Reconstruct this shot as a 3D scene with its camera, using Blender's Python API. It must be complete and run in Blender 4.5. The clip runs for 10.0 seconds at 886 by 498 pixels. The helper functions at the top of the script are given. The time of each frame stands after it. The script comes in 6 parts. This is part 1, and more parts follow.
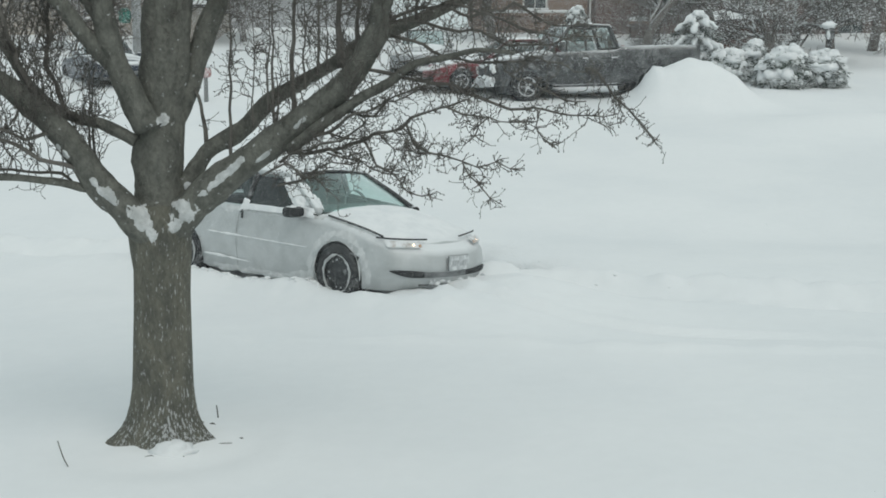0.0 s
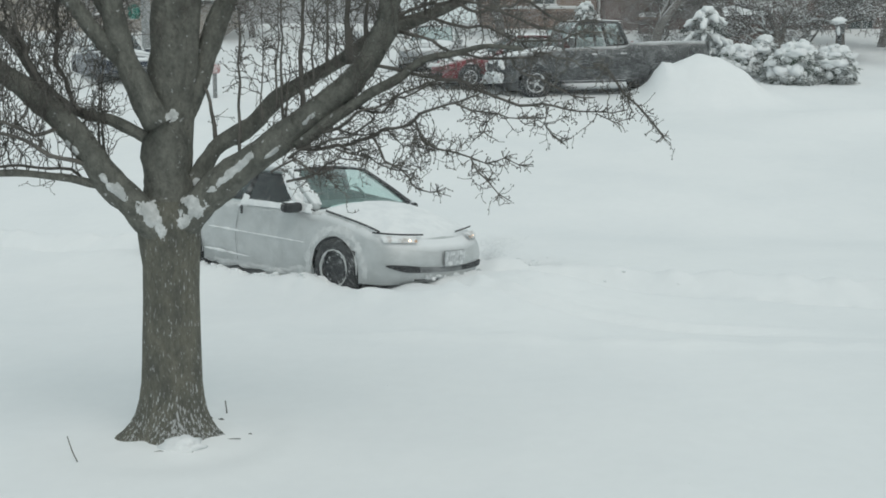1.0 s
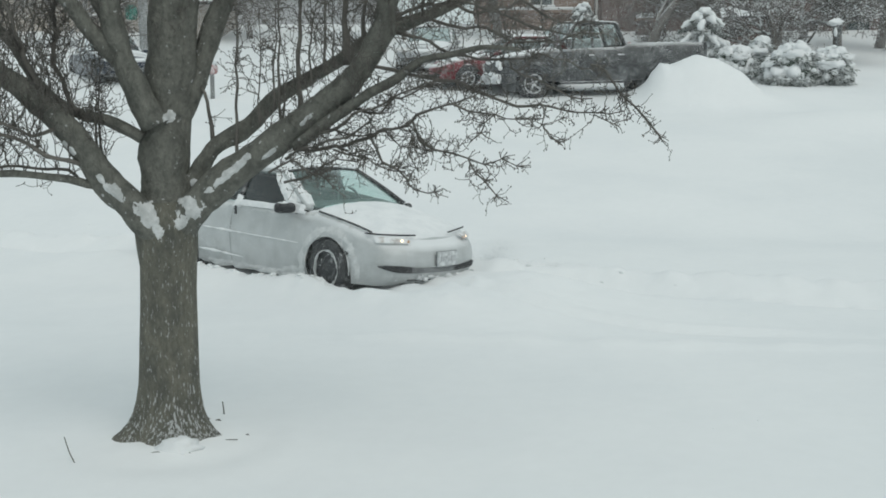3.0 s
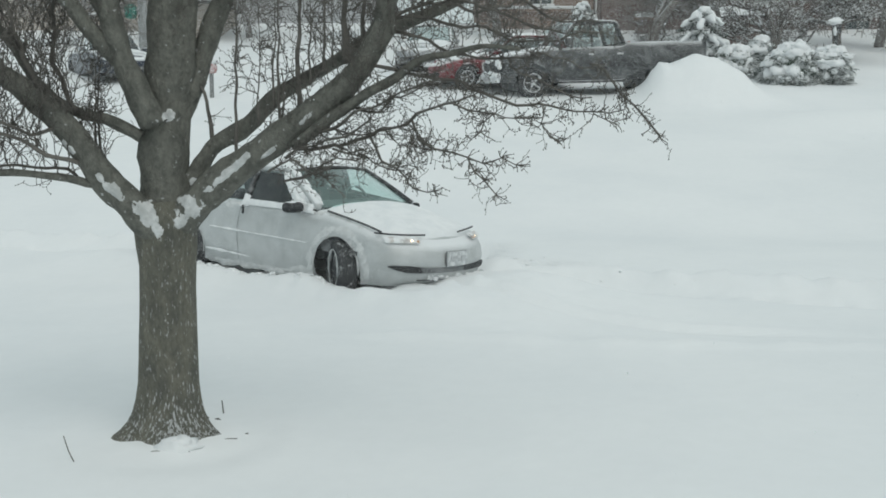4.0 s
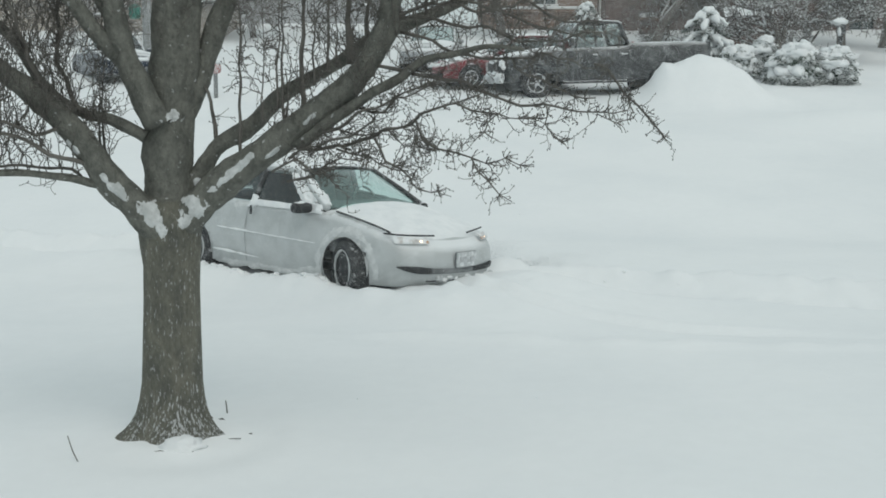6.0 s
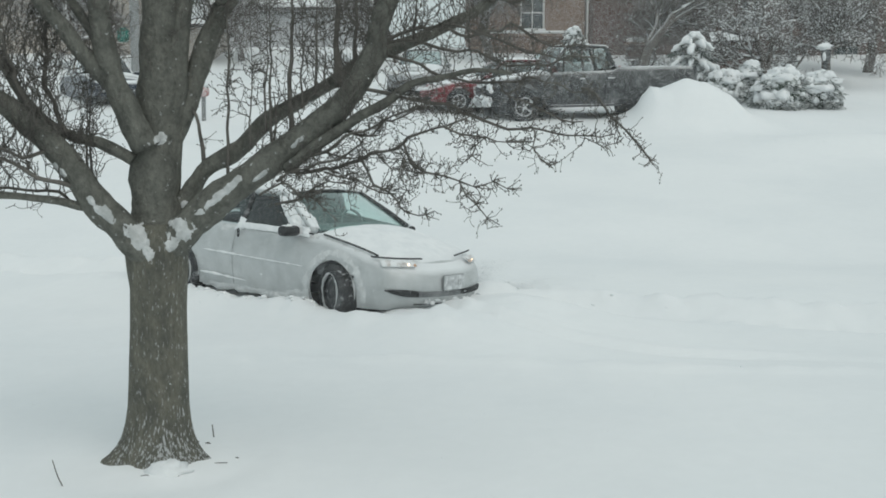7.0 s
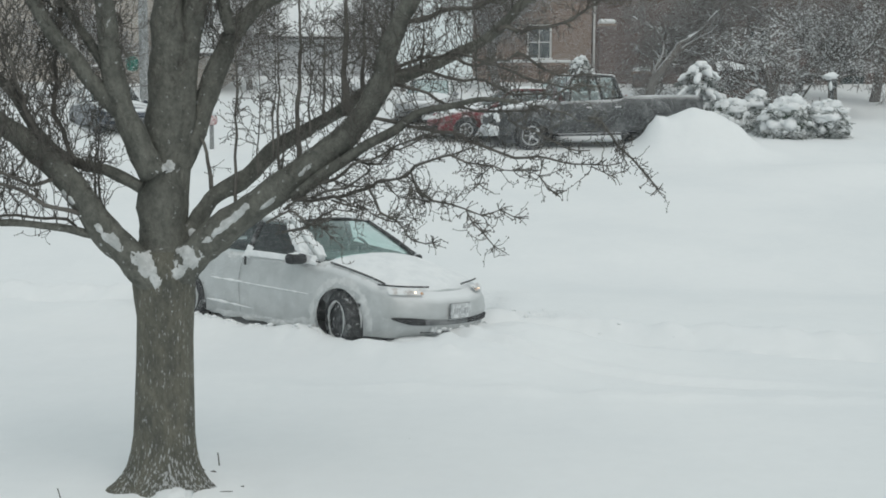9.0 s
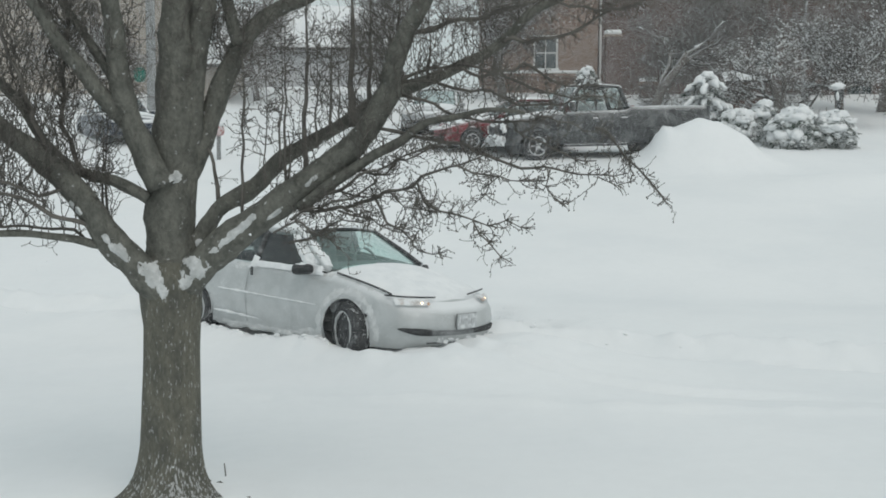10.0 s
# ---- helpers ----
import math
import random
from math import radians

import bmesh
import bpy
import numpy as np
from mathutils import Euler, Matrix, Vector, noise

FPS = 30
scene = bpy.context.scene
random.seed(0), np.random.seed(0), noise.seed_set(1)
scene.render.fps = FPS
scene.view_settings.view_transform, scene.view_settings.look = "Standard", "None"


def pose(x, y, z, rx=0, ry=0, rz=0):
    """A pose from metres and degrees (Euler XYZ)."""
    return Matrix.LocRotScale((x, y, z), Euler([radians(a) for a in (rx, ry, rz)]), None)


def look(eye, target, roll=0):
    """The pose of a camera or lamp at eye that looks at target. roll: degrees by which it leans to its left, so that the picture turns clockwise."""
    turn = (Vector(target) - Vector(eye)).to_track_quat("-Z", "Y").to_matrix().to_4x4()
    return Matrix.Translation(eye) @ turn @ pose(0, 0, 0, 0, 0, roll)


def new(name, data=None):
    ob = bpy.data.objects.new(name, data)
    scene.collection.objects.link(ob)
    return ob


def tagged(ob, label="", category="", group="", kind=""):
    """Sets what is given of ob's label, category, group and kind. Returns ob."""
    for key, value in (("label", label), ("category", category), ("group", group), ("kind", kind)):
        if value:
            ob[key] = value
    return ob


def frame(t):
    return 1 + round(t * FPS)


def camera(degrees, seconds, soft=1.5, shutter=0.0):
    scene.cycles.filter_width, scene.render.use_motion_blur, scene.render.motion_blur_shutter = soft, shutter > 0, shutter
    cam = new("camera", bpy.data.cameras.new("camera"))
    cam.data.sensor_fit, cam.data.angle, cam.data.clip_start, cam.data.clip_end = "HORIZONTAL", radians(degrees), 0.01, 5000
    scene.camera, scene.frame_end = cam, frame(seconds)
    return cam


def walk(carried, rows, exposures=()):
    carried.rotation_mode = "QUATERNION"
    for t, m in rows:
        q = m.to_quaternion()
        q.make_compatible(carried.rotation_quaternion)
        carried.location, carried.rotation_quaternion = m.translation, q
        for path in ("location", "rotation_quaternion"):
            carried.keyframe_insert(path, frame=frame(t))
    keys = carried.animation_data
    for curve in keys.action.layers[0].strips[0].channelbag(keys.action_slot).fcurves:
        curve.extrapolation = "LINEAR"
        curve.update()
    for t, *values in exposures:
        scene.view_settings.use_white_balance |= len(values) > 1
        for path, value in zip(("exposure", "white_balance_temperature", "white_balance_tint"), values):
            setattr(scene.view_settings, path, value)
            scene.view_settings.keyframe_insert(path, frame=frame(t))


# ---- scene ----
from mathutils.bvhtree import BVHTree

# ---- camera and its way: it only turns in the hand ----
cam = camera(43.3, 10.0, soft=1.75)
EYE = (0.0, 0.0, 2.25)
TURNS = (
    (0.0, -0.284, -7.799, 0.05), (0.2, -0.06, -7.874, 0.07), (0.5, 0.123, -7.959, 0.08), (1.0, 0.158, -7.995, 0.05),
    (1.5, 0.131, -7.98, 0.05), (2.0, 0.077, -7.954, 0.01), (2.7, 0.045, -7.94, 0.01), (3.8, 0.0, -8.0, 0.0),
    (4.5, 0.0, -8.0, 0.0), (5.0, 0.139, -8.002, 0.04), (5.7, 0.218, -8.029, 0.0), (6.4, 0.13, -7.85, -0.06), (6.8, -0.094, -7.415, -0.11),
    (7.0, -0.423, -6.8, -0.13), (7.2, -0.689, -6.331, -0.14), (7.5, -0.797, -6.202, -0.16), (7.7, -0.748, -6.034, -0.18),
    (8.0, -0.533, -5.849, -0.20), (8.5, -0.227, -5.567, -0.21), (9.0, -0.063, -5.35, -0.22), (9.5, 0.11, -5.075, -0.22),
    (10.0, 0.27, -4.817, -0.18),
)
walk(cam, [(t, pose(*EYE, 90 + pitch, roll, yaw)) for t, yaw, pitch, roll in TURNS],
     exposures=((0.0, 0.0, 6500, 10), (7.4, 0.0, 6500, 10), (8.8, 0.0, 6560, 12), (10.0, 0.0, 6580, 13)))

# ---- overcast snowy daylight ----
SKY_STRENGTH, SUN_STRENGTH = 0.112, 0.45
SUN_EL, SUN_AZ = 52.0, 150.0
world = bpy.data.worlds.new("overcast_sky")
scene.world = world
world.use_nodes = True
wn = world.node_tree.nodes
wl = world.node_tree.links
sky = wn.new("ShaderNodeTexSky")
sky.sky_type = "NISHITA"
sky.sun_disc = False
sky.sun_elevation = radians(SUN_EL)
sky.sun_rotation = radians(SUN_AZ)
sky.air_density, sky.dust_density, sky.ozone_density = 1.0, 8.0, 1.0
cloud = wn.new("ShaderNodeMixRGB")
cloud.inputs[0].default_value = 0.85
cloud.inputs[2].default_value = (5.05, 5.90, 5.92, 1)
wl.new(sky.outputs[0], cloud.inputs[1])
wl.new(cloud.outputs[0], wn["Background"].inputs[0])
wn["Background"].inputs[1].default_value = SKY_STRENGTH
sun = new("sun", bpy.data.lights.new("sun", "SUN"))
sun.data.energy, sun.data.angle, sun.data.color = SUN_STRENGTH, radians(40), (0.97, 1.0, 0.98)
sun.matrix_world = look((0, 0, 30), (-30 * math.cos(radians(SUN_EL)) * math.sin(radians(SUN_AZ)),
                                     -30 * math.cos(radians(SUN_EL)) * math.cos(radians(SUN_AZ)), 30 - 30 * math.sin(radians(SUN_EL))))


# ---- materials ----
def material(name, base, rough=0.8, metal=0.0, other=None, scale=6.0, lo=0.4, hi=0.62, stretch=(1, 1, 1),
             bump=0.15, bump_scale=40.0, bump_dist=0.01, fine=0.12, coat=0.0, space="Object", rand=0.0, snow=0.0, snow_scale=9.0,
             snow_lo=0.5, snow_hi=0.6, snow_stretch=(1, 1, 1), snow_up=0.0, spec=0.4, snow_low=0.0):
    """Base colour broken by a second tone and fine grain, with relief; snow: share of white dusting in grains and on upward faces."""
    m = bpy.data.materials.new(name)
    m.use_nodes = True
    n, l = m.node_tree.nodes, m.node_tree.links
    b = n["Principled BSDF"]
    b.inputs["Metallic"].default_value = metal
    b.inputs["Specular IOR Level"].default_value = spec
    b.inputs["Coat Weight"].default_value = coat
    tc = n.new("ShaderNodeTexCoord")
    out = tc.outputs[space]

    def noisy(sc, st, detail=5.0, rough_=0.55):
        mp = n.new("ShaderNodeMapping")
        mp.inputs["Scale"].default_value = st
        l.new(out, mp.inputs[0])
        t = n.new("ShaderNodeTexNoise")
        t.inputs["Scale"].default_value = sc
        t.inputs["Detail"].default_value = detail
        t.inputs["Roughness"].default_value = rough_
        l.new(mp.outputs[0], t.inputs["Vector"])
        return t.outputs["Fac"]

    def ramp(src, a, c):
        r = n.new("ShaderNodeMapRange")
        r.inputs[1].default_value, r.inputs[2].default_value = a, c
        l.new(src, r.inputs[0])
        return r.outputs[0]

    def mix(fac, c1, c2, how="MIX"):
        x = n.new("ShaderNodeMixRGB")
        x.blend_type = how
        for sock, val in ((x.inputs[0], fac), (x.inputs[1], c1), (x.inputs[2], c2)):
            if isinstance(val, (int, float)):
                sock.default_value = val
            elif isinstance(val, tuple):
                sock.default_value = (*val, 1)
            else:
                l.new(val, sock)
        return x.outputs[0]

    def maths(op, a, c):
        x = n.new("ShaderNodeMath")
        x.operation = op
        x.use_clamp = True
        for sock, val in ((x.inputs[0], a), (x.inputs[1], c)):
            if isinstance(val, (int, float)):
                sock.default_value = val
            else:
                l.new(val, sock)
        return x.outputs[0]

    col = mix(ramp(noisy(scale, stretch), lo, hi), base, other or tuple(c * 0.75 for c in base))
    grain = noisy(bump_scale, stretch, 6.0, 0.65)
    col = mix(fine, col, mix(1.0, col, mix(grain, (0.35, 0.35, 0.35), (1.5, 1.5, 1.5)), "MULTIPLY"))
    if rand:
        oi = n.new("ShaderNodeObjectInfo")
        col = mix(maths("MULTIPLY", oi.outputs["Random"], rand), col, tuple(c * 0.55 for c in base))
    rough_out = rough
    if snow or snow_up:
        src = noisy(snow_scale, snow_stretch, 6.0, 0.6)
        if snow_low:
            # wind-packed snow thickens towards the foot and in blotches
            sep = n.new("ShaderNodeSeparateXYZ")
            l.new(out, sep.inputs[0])
            r0 = n.new("ShaderNodeMapRange")
            r0.inputs[1].default_value, r0.inputs[2].default_value, r0.inputs[3].default_value, r0.inputs[4].default_value = 0.05, 0.42, snow_low, 0.0
            l.new(sep.outputs[2], r0.inputs[0])
            src = maths("ADD", src, maths("MULTIPLY", r0.outputs[0], ramp(noisy(5.0, (1, 1, 1)), 0.3, 0.55)))
            src = maths("ADD", src, maths("MULTIPLY", ramp(noisy(2.2, (1, 1, 0.6)), 0.5, 0.7), 0.05))
        f = maths("MULTIPLY", ramp(src, snow_lo, snow_hi), snow)
        if snow_up:
            g = n.new("ShaderNodeNewGeometry")
            s = n.new("ShaderNodeSeparateXYZ")
            l.new(g.outputs["Normal"], s.inputs[0])
            up = maths("MULTIPLY", ramp(maths("ADD", s.outputs[2], maths("MULTIPLY", noisy(snow_scale * 0.6, (1, 1, 1)), 0.35)), 0.55, 0.95), snow_up)
            f = maths("MAXIMUM", f, up)
        col = mix(f, col, (0.80, 0.82, 0.83))
        r = n.new("ShaderNodeMapRange")
        r.inputs[3].default_value, r.inputs[4].default_value = rough, 0.85
        l.new(f, r.inputs[0])
        rough_out = r.outputs[0]
        if metal:
            r2 = n.new("ShaderNodeMapRange")
            r2.inputs[3].default_value, r2.inputs[4].default_value = metal, 0.0
            l.new(f, r2.inputs[0])
            l.new(r2.outputs[0], b.inputs["Metallic"])
    if isinstance(rough_out, float):
        b.inputs["Roughness"].default_value = rough_out
    else:
        l.new(rough_out, b.inputs["Roughness"])
    l.new(col, b.inputs["Base Color"])
    bp = n.new("ShaderNodeBump")
    bp.inputs["Strength"].default_value, bp.inputs["Distance"].default_value = bump, bump_dist
    l.new(grain, bp.inputs["Height"])
    l.new(bp.outputs[0], b.inputs["Normal"])
    return m


def plain_glow(name, colour, strength):
    m = bpy.data.materials.new(name)
    m.use_nodes = True
    b = m.node_tree.nodes["Principled BSDF"]
    b.inputs["Base Color"].default_value = (*colour, 1)
    b.inputs["Emission Color"].default_value = (*colour, 1)
    b.inputs["Emission Strength"].default_value = strength
    return m


def glass(name, tint, rough=0.03, film=0.0):
    m = bpy.data.materials.new(name)
    m.use_nodes = True
    b = m.node_tree.nodes["Principled BSDF"]
    b.inputs["Base Color"].default_value = (*tint, 1)
    b.inputs["Transmission Weight"].default_value = 1.0 - film
    b.inputs["Roughness"].default_value = rough
    b.inputs["IOR"].default_value = 1.05
    b.inputs["Specular IOR Level"].default_value = 1.0
    b.inputs["Coat Weight"].default_value = 1.0
    b.inputs["Coat Roughness"].default_value = 0.03
    return m


SNOW = material("snow", (0.84, 0.855, 0.86), 0.9, other=(0.80, 0.82, 0.83), scale=0.35, bump=0.14, bump_scale=7.0, bump_dist=0.02, fine=0.05, spec=0.2)
CLUMP = material("snow_clump", (0.85, 0.865, 0.87), 0.9, other=(0.78, 0.80, 0.81), scale=5.0, bump=0.5, bump_scale=22.0, bump_dist=0.02, fine=0.08, spec=0.2)
BARK = material("pear_bark", (0.220, 0.222, 0.196), 0.92, other=(0.145, 0.148, 0.132), scale=11.0, lo=0.38, hi=0.64, stretch=(1.2, 1.2, 0.9), bump=1.0, bump_scale=38.0,
                bump_dist=0.03, fine=0.9, snow=0.6, snow_scale=24.0, snow_lo=0.645, snow_hi=0.70, spec=0.2)
TRUNKBARK = material("trunk_bark", (0.214, 0.209, 0.172), 0.92, other=(0.142, 0.143, 0.124), scale=6.0, lo=0.38, hi=0.64, stretch=(1.4, 1.4, 0.7), bump=1.0, bump_scale=34.0,
                     bump_dist=0.035, fine=0.9, snow=0.62, snow_scale=40.0, snow_lo=0.597, snow_hi=0.70, snow_stretch=(1.9, 1.9, 0.5), spec=0.2, snow_low=0.105)
RIME = material("packed_rime", (0.62, 0.635, 0.635), 0.9, other=(0.44, 0.455, 0.45), scale=14.0, bump=0.5, bump_scale=60.0, bump_dist=0.01, fine=0.35, spec=0.2)
FROST = material("frosted_paint", (0.66, 0.675, 0.675), 0.85, other=(0.56, 0.575, 0.575), scale=16.0, bump=0.5, bump_scale=60.0, bump_dist=0.008, fine=0.2, spec=0.25)
TWIG = material("twig_bark", (0.172, 0.163, 0.148), 0.9, other=(0.118, 0.111, 0.102), scale=9.0, bump=0.5, bump_scale=80.0, fine=0.4, spec=0.2)
FARTWIG = material("far_twigs", (0.20, 0.183, 0.172), 0.9, other=(0.14, 0.128, 0.120), scale=2.0, snow=0.6, snow_scale=1.3, snow_lo=0.58, snow_hi=0.66, spec=0.2)
FARBARK = material("far_bark", (0.15, 0.137, 0.125), 0.9, other=(0.11, 0.10, 0.092), scale=3.0, snow_up=0.7, snow_scale=3.0, spec=0.2)
PAINT = material("silver_paint", (0.45, 0.47, 0.47), 0.38, 0.35, other=(0.41, 0.43, 0.43), scale=2.0, bump=0.15, bump_scale=60.0, bump_dist=0.004, fine=0.06,
                 snow=0.52, snow_scale=4.5, snow_lo=0.30, snow_hi=0.85, snow_up=0.9)
TRIM = material("black_trim", (0.045, 0.048, 0.05), 0.6, scale=12.0, fine=0.2, snow=0.3, snow_scale=14.0, snow_lo=0.52, snow_hi=0.66)
RUBBER = material("tyre_rubber", (0.05, 0.052, 0.054), 0.85, scale=20.0, bump=0.6, bump_scale=55.0, fine=0.3, snow=0.4, snow_scale=16.0, snow_lo=0.58, snow_hi=0.68)
RIM = material("dark_steel", (0.06, 0.063, 0.066), 0.6, 0.3, scale=10.0, fine=0.2, snow=0.35, snow_scale=14.0, snow_lo=0.55, snow_hi=0.68)
ALLOY = material("alloy", (0.58, 0.59, 0.60), 0.45, 0.4, scale=10.0)
CHROME = material("snowy_chrome", (0.55, 0.56, 0.57), 0.35, 0.6, scale=8.0, snow=0.8, snow_scale=5.0, snow_lo=0.42, snow_hi=0.58, snow_up=1.0)
INSIDE = material("car_interior", (0.12, 0.128, 0.13), 0.8, scale=8.0)
GLASS = glass("car_glass", (0.60, 0.88, 0.82), 0.05, 0.13)
DARKGLASS = glass("dark_car_glass", (0.50, 0.60, 0.59))
LAMP = plain_glow("headlamp_bulb", (1.0, 0.66, 0.38), 6.0)
# warm base: the bulb's halo is put into the lens colour
LENS = material("lamp_lens", (0.50, 0.46, 0.43), 0.45, scale=8.0, snow=0.92, snow_scale=11.0, snow_lo=0.34, snow_hi=0.54)
INTAKE = material("intake_black", (0.028, 0.03, 0.032), 0.7, scale=12.0)
# slush on the car; in the bumper slit the grey also stands for shade
SLUSH_SHADE = material("slush_and_shade", (0.22, 0.23, 0.235), 0.9, other=(0.10, 0.105, 0.11), scale=8.0, bump=0.6, bump_scale=30.0)
PLATEINK = material("plate_print", (0.445, 0.465, 0.48), 0.6, scale=14.0, snow=0.6, snow_scale=12.0, snow_lo=0.45, snow_hi=0.6)
PLATE = material("plate_white", (0.48, 0.50, 0.51), 0.6, scale=14.0, other=(0.40, 0.42, 0.43), snow=0.7, snow_scale=14.0)
BLACKPAINT = material("black_paint", (0.050, 0.053, 0.055), 0.4, 0.2, scale=2.0, other=(0.075, 0.079, 0.081), snow=0.16, snow_scale=3.0, snow_lo=0.5, snow_hi=0.68, snow_up=1.0)
AMBER = material("amber_lens", (0.55, 0.25, 0.08), 0.3, scale=8.0, snow=0.6, snow_scale=9.0, snow_lo=0.45, snow_hi=0.6)
REDPAINT = material("red_paint", (0.20, 0.038, 0.046), 0.4, 0.1, scale=2.0, snow=0.55, snow_scale=3.0, snow_lo=0.52, snow_hi=0.68, snow_up=1.0)
BLUEPAINT = material("dark_blue_paint", (0.03, 0.04, 0.06), 0.35, 0.2, scale=2.0, snow=0.3, snow_scale=3.0, snow_up=1.0)
GREYPAINT = material("grey_paint", (0.38, 0.39, 0.40), 0.4, 0.3, scale=2.0, snow=0.65, snow_scale=3.0, snow_up=1.0)
BRICK = material("brown_brick", (0.165, 0.120, 0.105), 0.92, other=(0.120, 0.090, 0.082), scale=5.0, stretch=(1, 1, 3.2), bump=0.5, bump_scale=9.0, fine=0.5, spec=0.2)
TANBRICK = material("tan_brick", (0.30, 0.22, 0.18), 0.92, other=(0.23, 0.165, 0.135), scale=5.0, stretch=(1, 1, 3.2), bump=0.5, bump_scale=9.0, fine=0.4, spec=0.2)
BEIGE = material("beige_siding", (0.37, 0.33, 0.285), 0.8, other=(0.31, 0.275, 0.24), scale=2.0, stretch=(0.3, 0.3, 9), bump=0.4, bump_scale=12.0)
GREYSIDE = material("pale_grey_siding", (0.50, 0.515, 0.53), 0.8, scale=2.0, stretch=(0.3, 0.3, 9), bump=0.4, bump_scale=12.0)
WHITEWOOD = material("white_trim", (0.72, 0.72, 0.71), 0.6, scale=4.0, other=(0.62, 0.62, 0.6))
PANE = material("window_pane", (0.06, 0.075, 0.08), 0.08, scale=1.2, other=(0.10, 0.115, 0.12), bump=0.05)
DARKDOOR = material("dark_green_door", (0.035, 0.05, 0.05), 0.5, scale=3.0)
SHINGLE = material("roof_shingle", (0.07, 0.065, 0.06), 0.9, scale=5.0)
POLEWOOD = material("grey_pole", (0.27, 0.28, 0.28), 0.85, scale=3.0, stretch=(3, 3, 0.3), bump=0.6, bump_scale=20.0)
GREEN = material("green_enamel", (0.02, 0.16, 0.12), 0.5, scale=6.0)
REDFLAG = material("faded_red", (0.40, 0.17, 0.16), 0.6, scale=6.0, snow=0.7, snow_scale=6.0, snow_lo=0.42, snow_hi=0.6, snow_up=0.8)
NEEDLE = material("evergreen", (0.035, 0.055, 0.038), 0.85, other=(0.05, 0.07, 0.05), scale=6.0, fine=0.5, snow=0.75, snow_scale=6.0, snow_lo=0.48, snow_hi=0.6, snow_up=0.9)


# ---- mesh helpers ----
def shade_smooth(me):
    me.polygons.foreach_set("use_smooth", [True] * len(me.polygons))


def mesh_of(name, verts, faces, mat, smooth=True):
    me = bpy.data.meshes.new(name)
    me.from_pydata([tuple(v) for v in verts], [], faces)
    me.materials.append(mat)
    if smooth:
        shade_smooth(me)
    me.update()
    return me


def piece(name, verts, faces, mat, parent=None, label="", smooth=True):
    ob = new(name, mesh_of(name, verts, faces, mat, smooth))
    ob.parent = parent
    if label:
        tagged(ob, label)
    return ob


def part(name, bm, mat, parent=None, label="", smooth=False):
    me = bpy.data.meshes.new(name)
    bm.to_mesh(me)
    bm.free()
    me.materials.append(mat)
    if smooth:
        shade_smooth(me)
    ob = new(name, me)
    ob.parent = parent
    if label:
        tagged(ob, label)
    return ob


def thing(name, m, label, category, group="", kind=""):
    ob = new(name)
    ob.empty_display_size = 0.2
    ob.matrix_world = m
    return tagged(ob, label, category, group, kind)


def block(sx, sy, sz, at=(0, 0, 0), bevel=0.02, turn=None):
    """A bevelled box of that size round a centre."""
    bm = bmesh.new()
    bmesh.ops.create_cube(bm, size=1.0)
    bmesh.ops.scale(bm, vec=(sx, sy, sz), verts=bm.verts)
    if bevel:
        bmesh.ops.bevel(bm, geom=list(bm.edges), offset=min(bevel, 0.45 * min(sx, sy, sz)), segments=2, affect="EDGES", profile=0.5)
    if turn:
        bmesh.ops.rotate(bm, verts=bm.verts, cent=(0, 0, 0), matrix=Euler([radians(a) for a in turn]).to_matrix())
    bmesh.ops.translate(bm, verts=bm.verts, vec=at)
    return bm


def drum(r1, r2, depth, at=(0, 0, 0), turn=(0, 0, 0), seg=20, bevel=0.0):
    bm = bmesh.new()
    bmesh.ops.create_cone(bm, cap_ends=True, segments=seg, radius1=r1, radius2=r2, depth=depth)
    if bevel:
        bmesh.ops.bevel(bm, geom=[e for e in bm.edges if len(e.link_faces) == 2 and any(len(f.verts) > 4 for f in e.link_faces)], offset=bevel, segments=2, affect="EDGES")
    bmesh.ops.rotate(bm, verts=bm.verts, cent=(0, 0, 0), matrix=Euler([radians(a) for a in turn]).to_matrix())
    bmesh.ops.translate(bm, verts=bm.verts, vec=at)
    return bm


def spline(pts, step):
    """Points of a smooth curve through pts (place and radius), about a step apart."""
    p = np.array(pts, float)
    out = []
    for i in range(len(p) - 1):
        a, b, c, d = p[max(i - 1, 0)], p[i], p[i + 1], p[min(i + 2, len(p) - 1)]
        k = max(1, int(np.linalg.norm((c - b)[:3]) / step))
        for j in range(k):
            t = j / k
            out.append(0.5 * (2 * b + (c - a) * t + (2 * a - 5 * b + 4 * c - d) * t * t + (3 * b - a - 3 * c + d) * t ** 3))
    out.append(p[-1])
    return np.array(out)


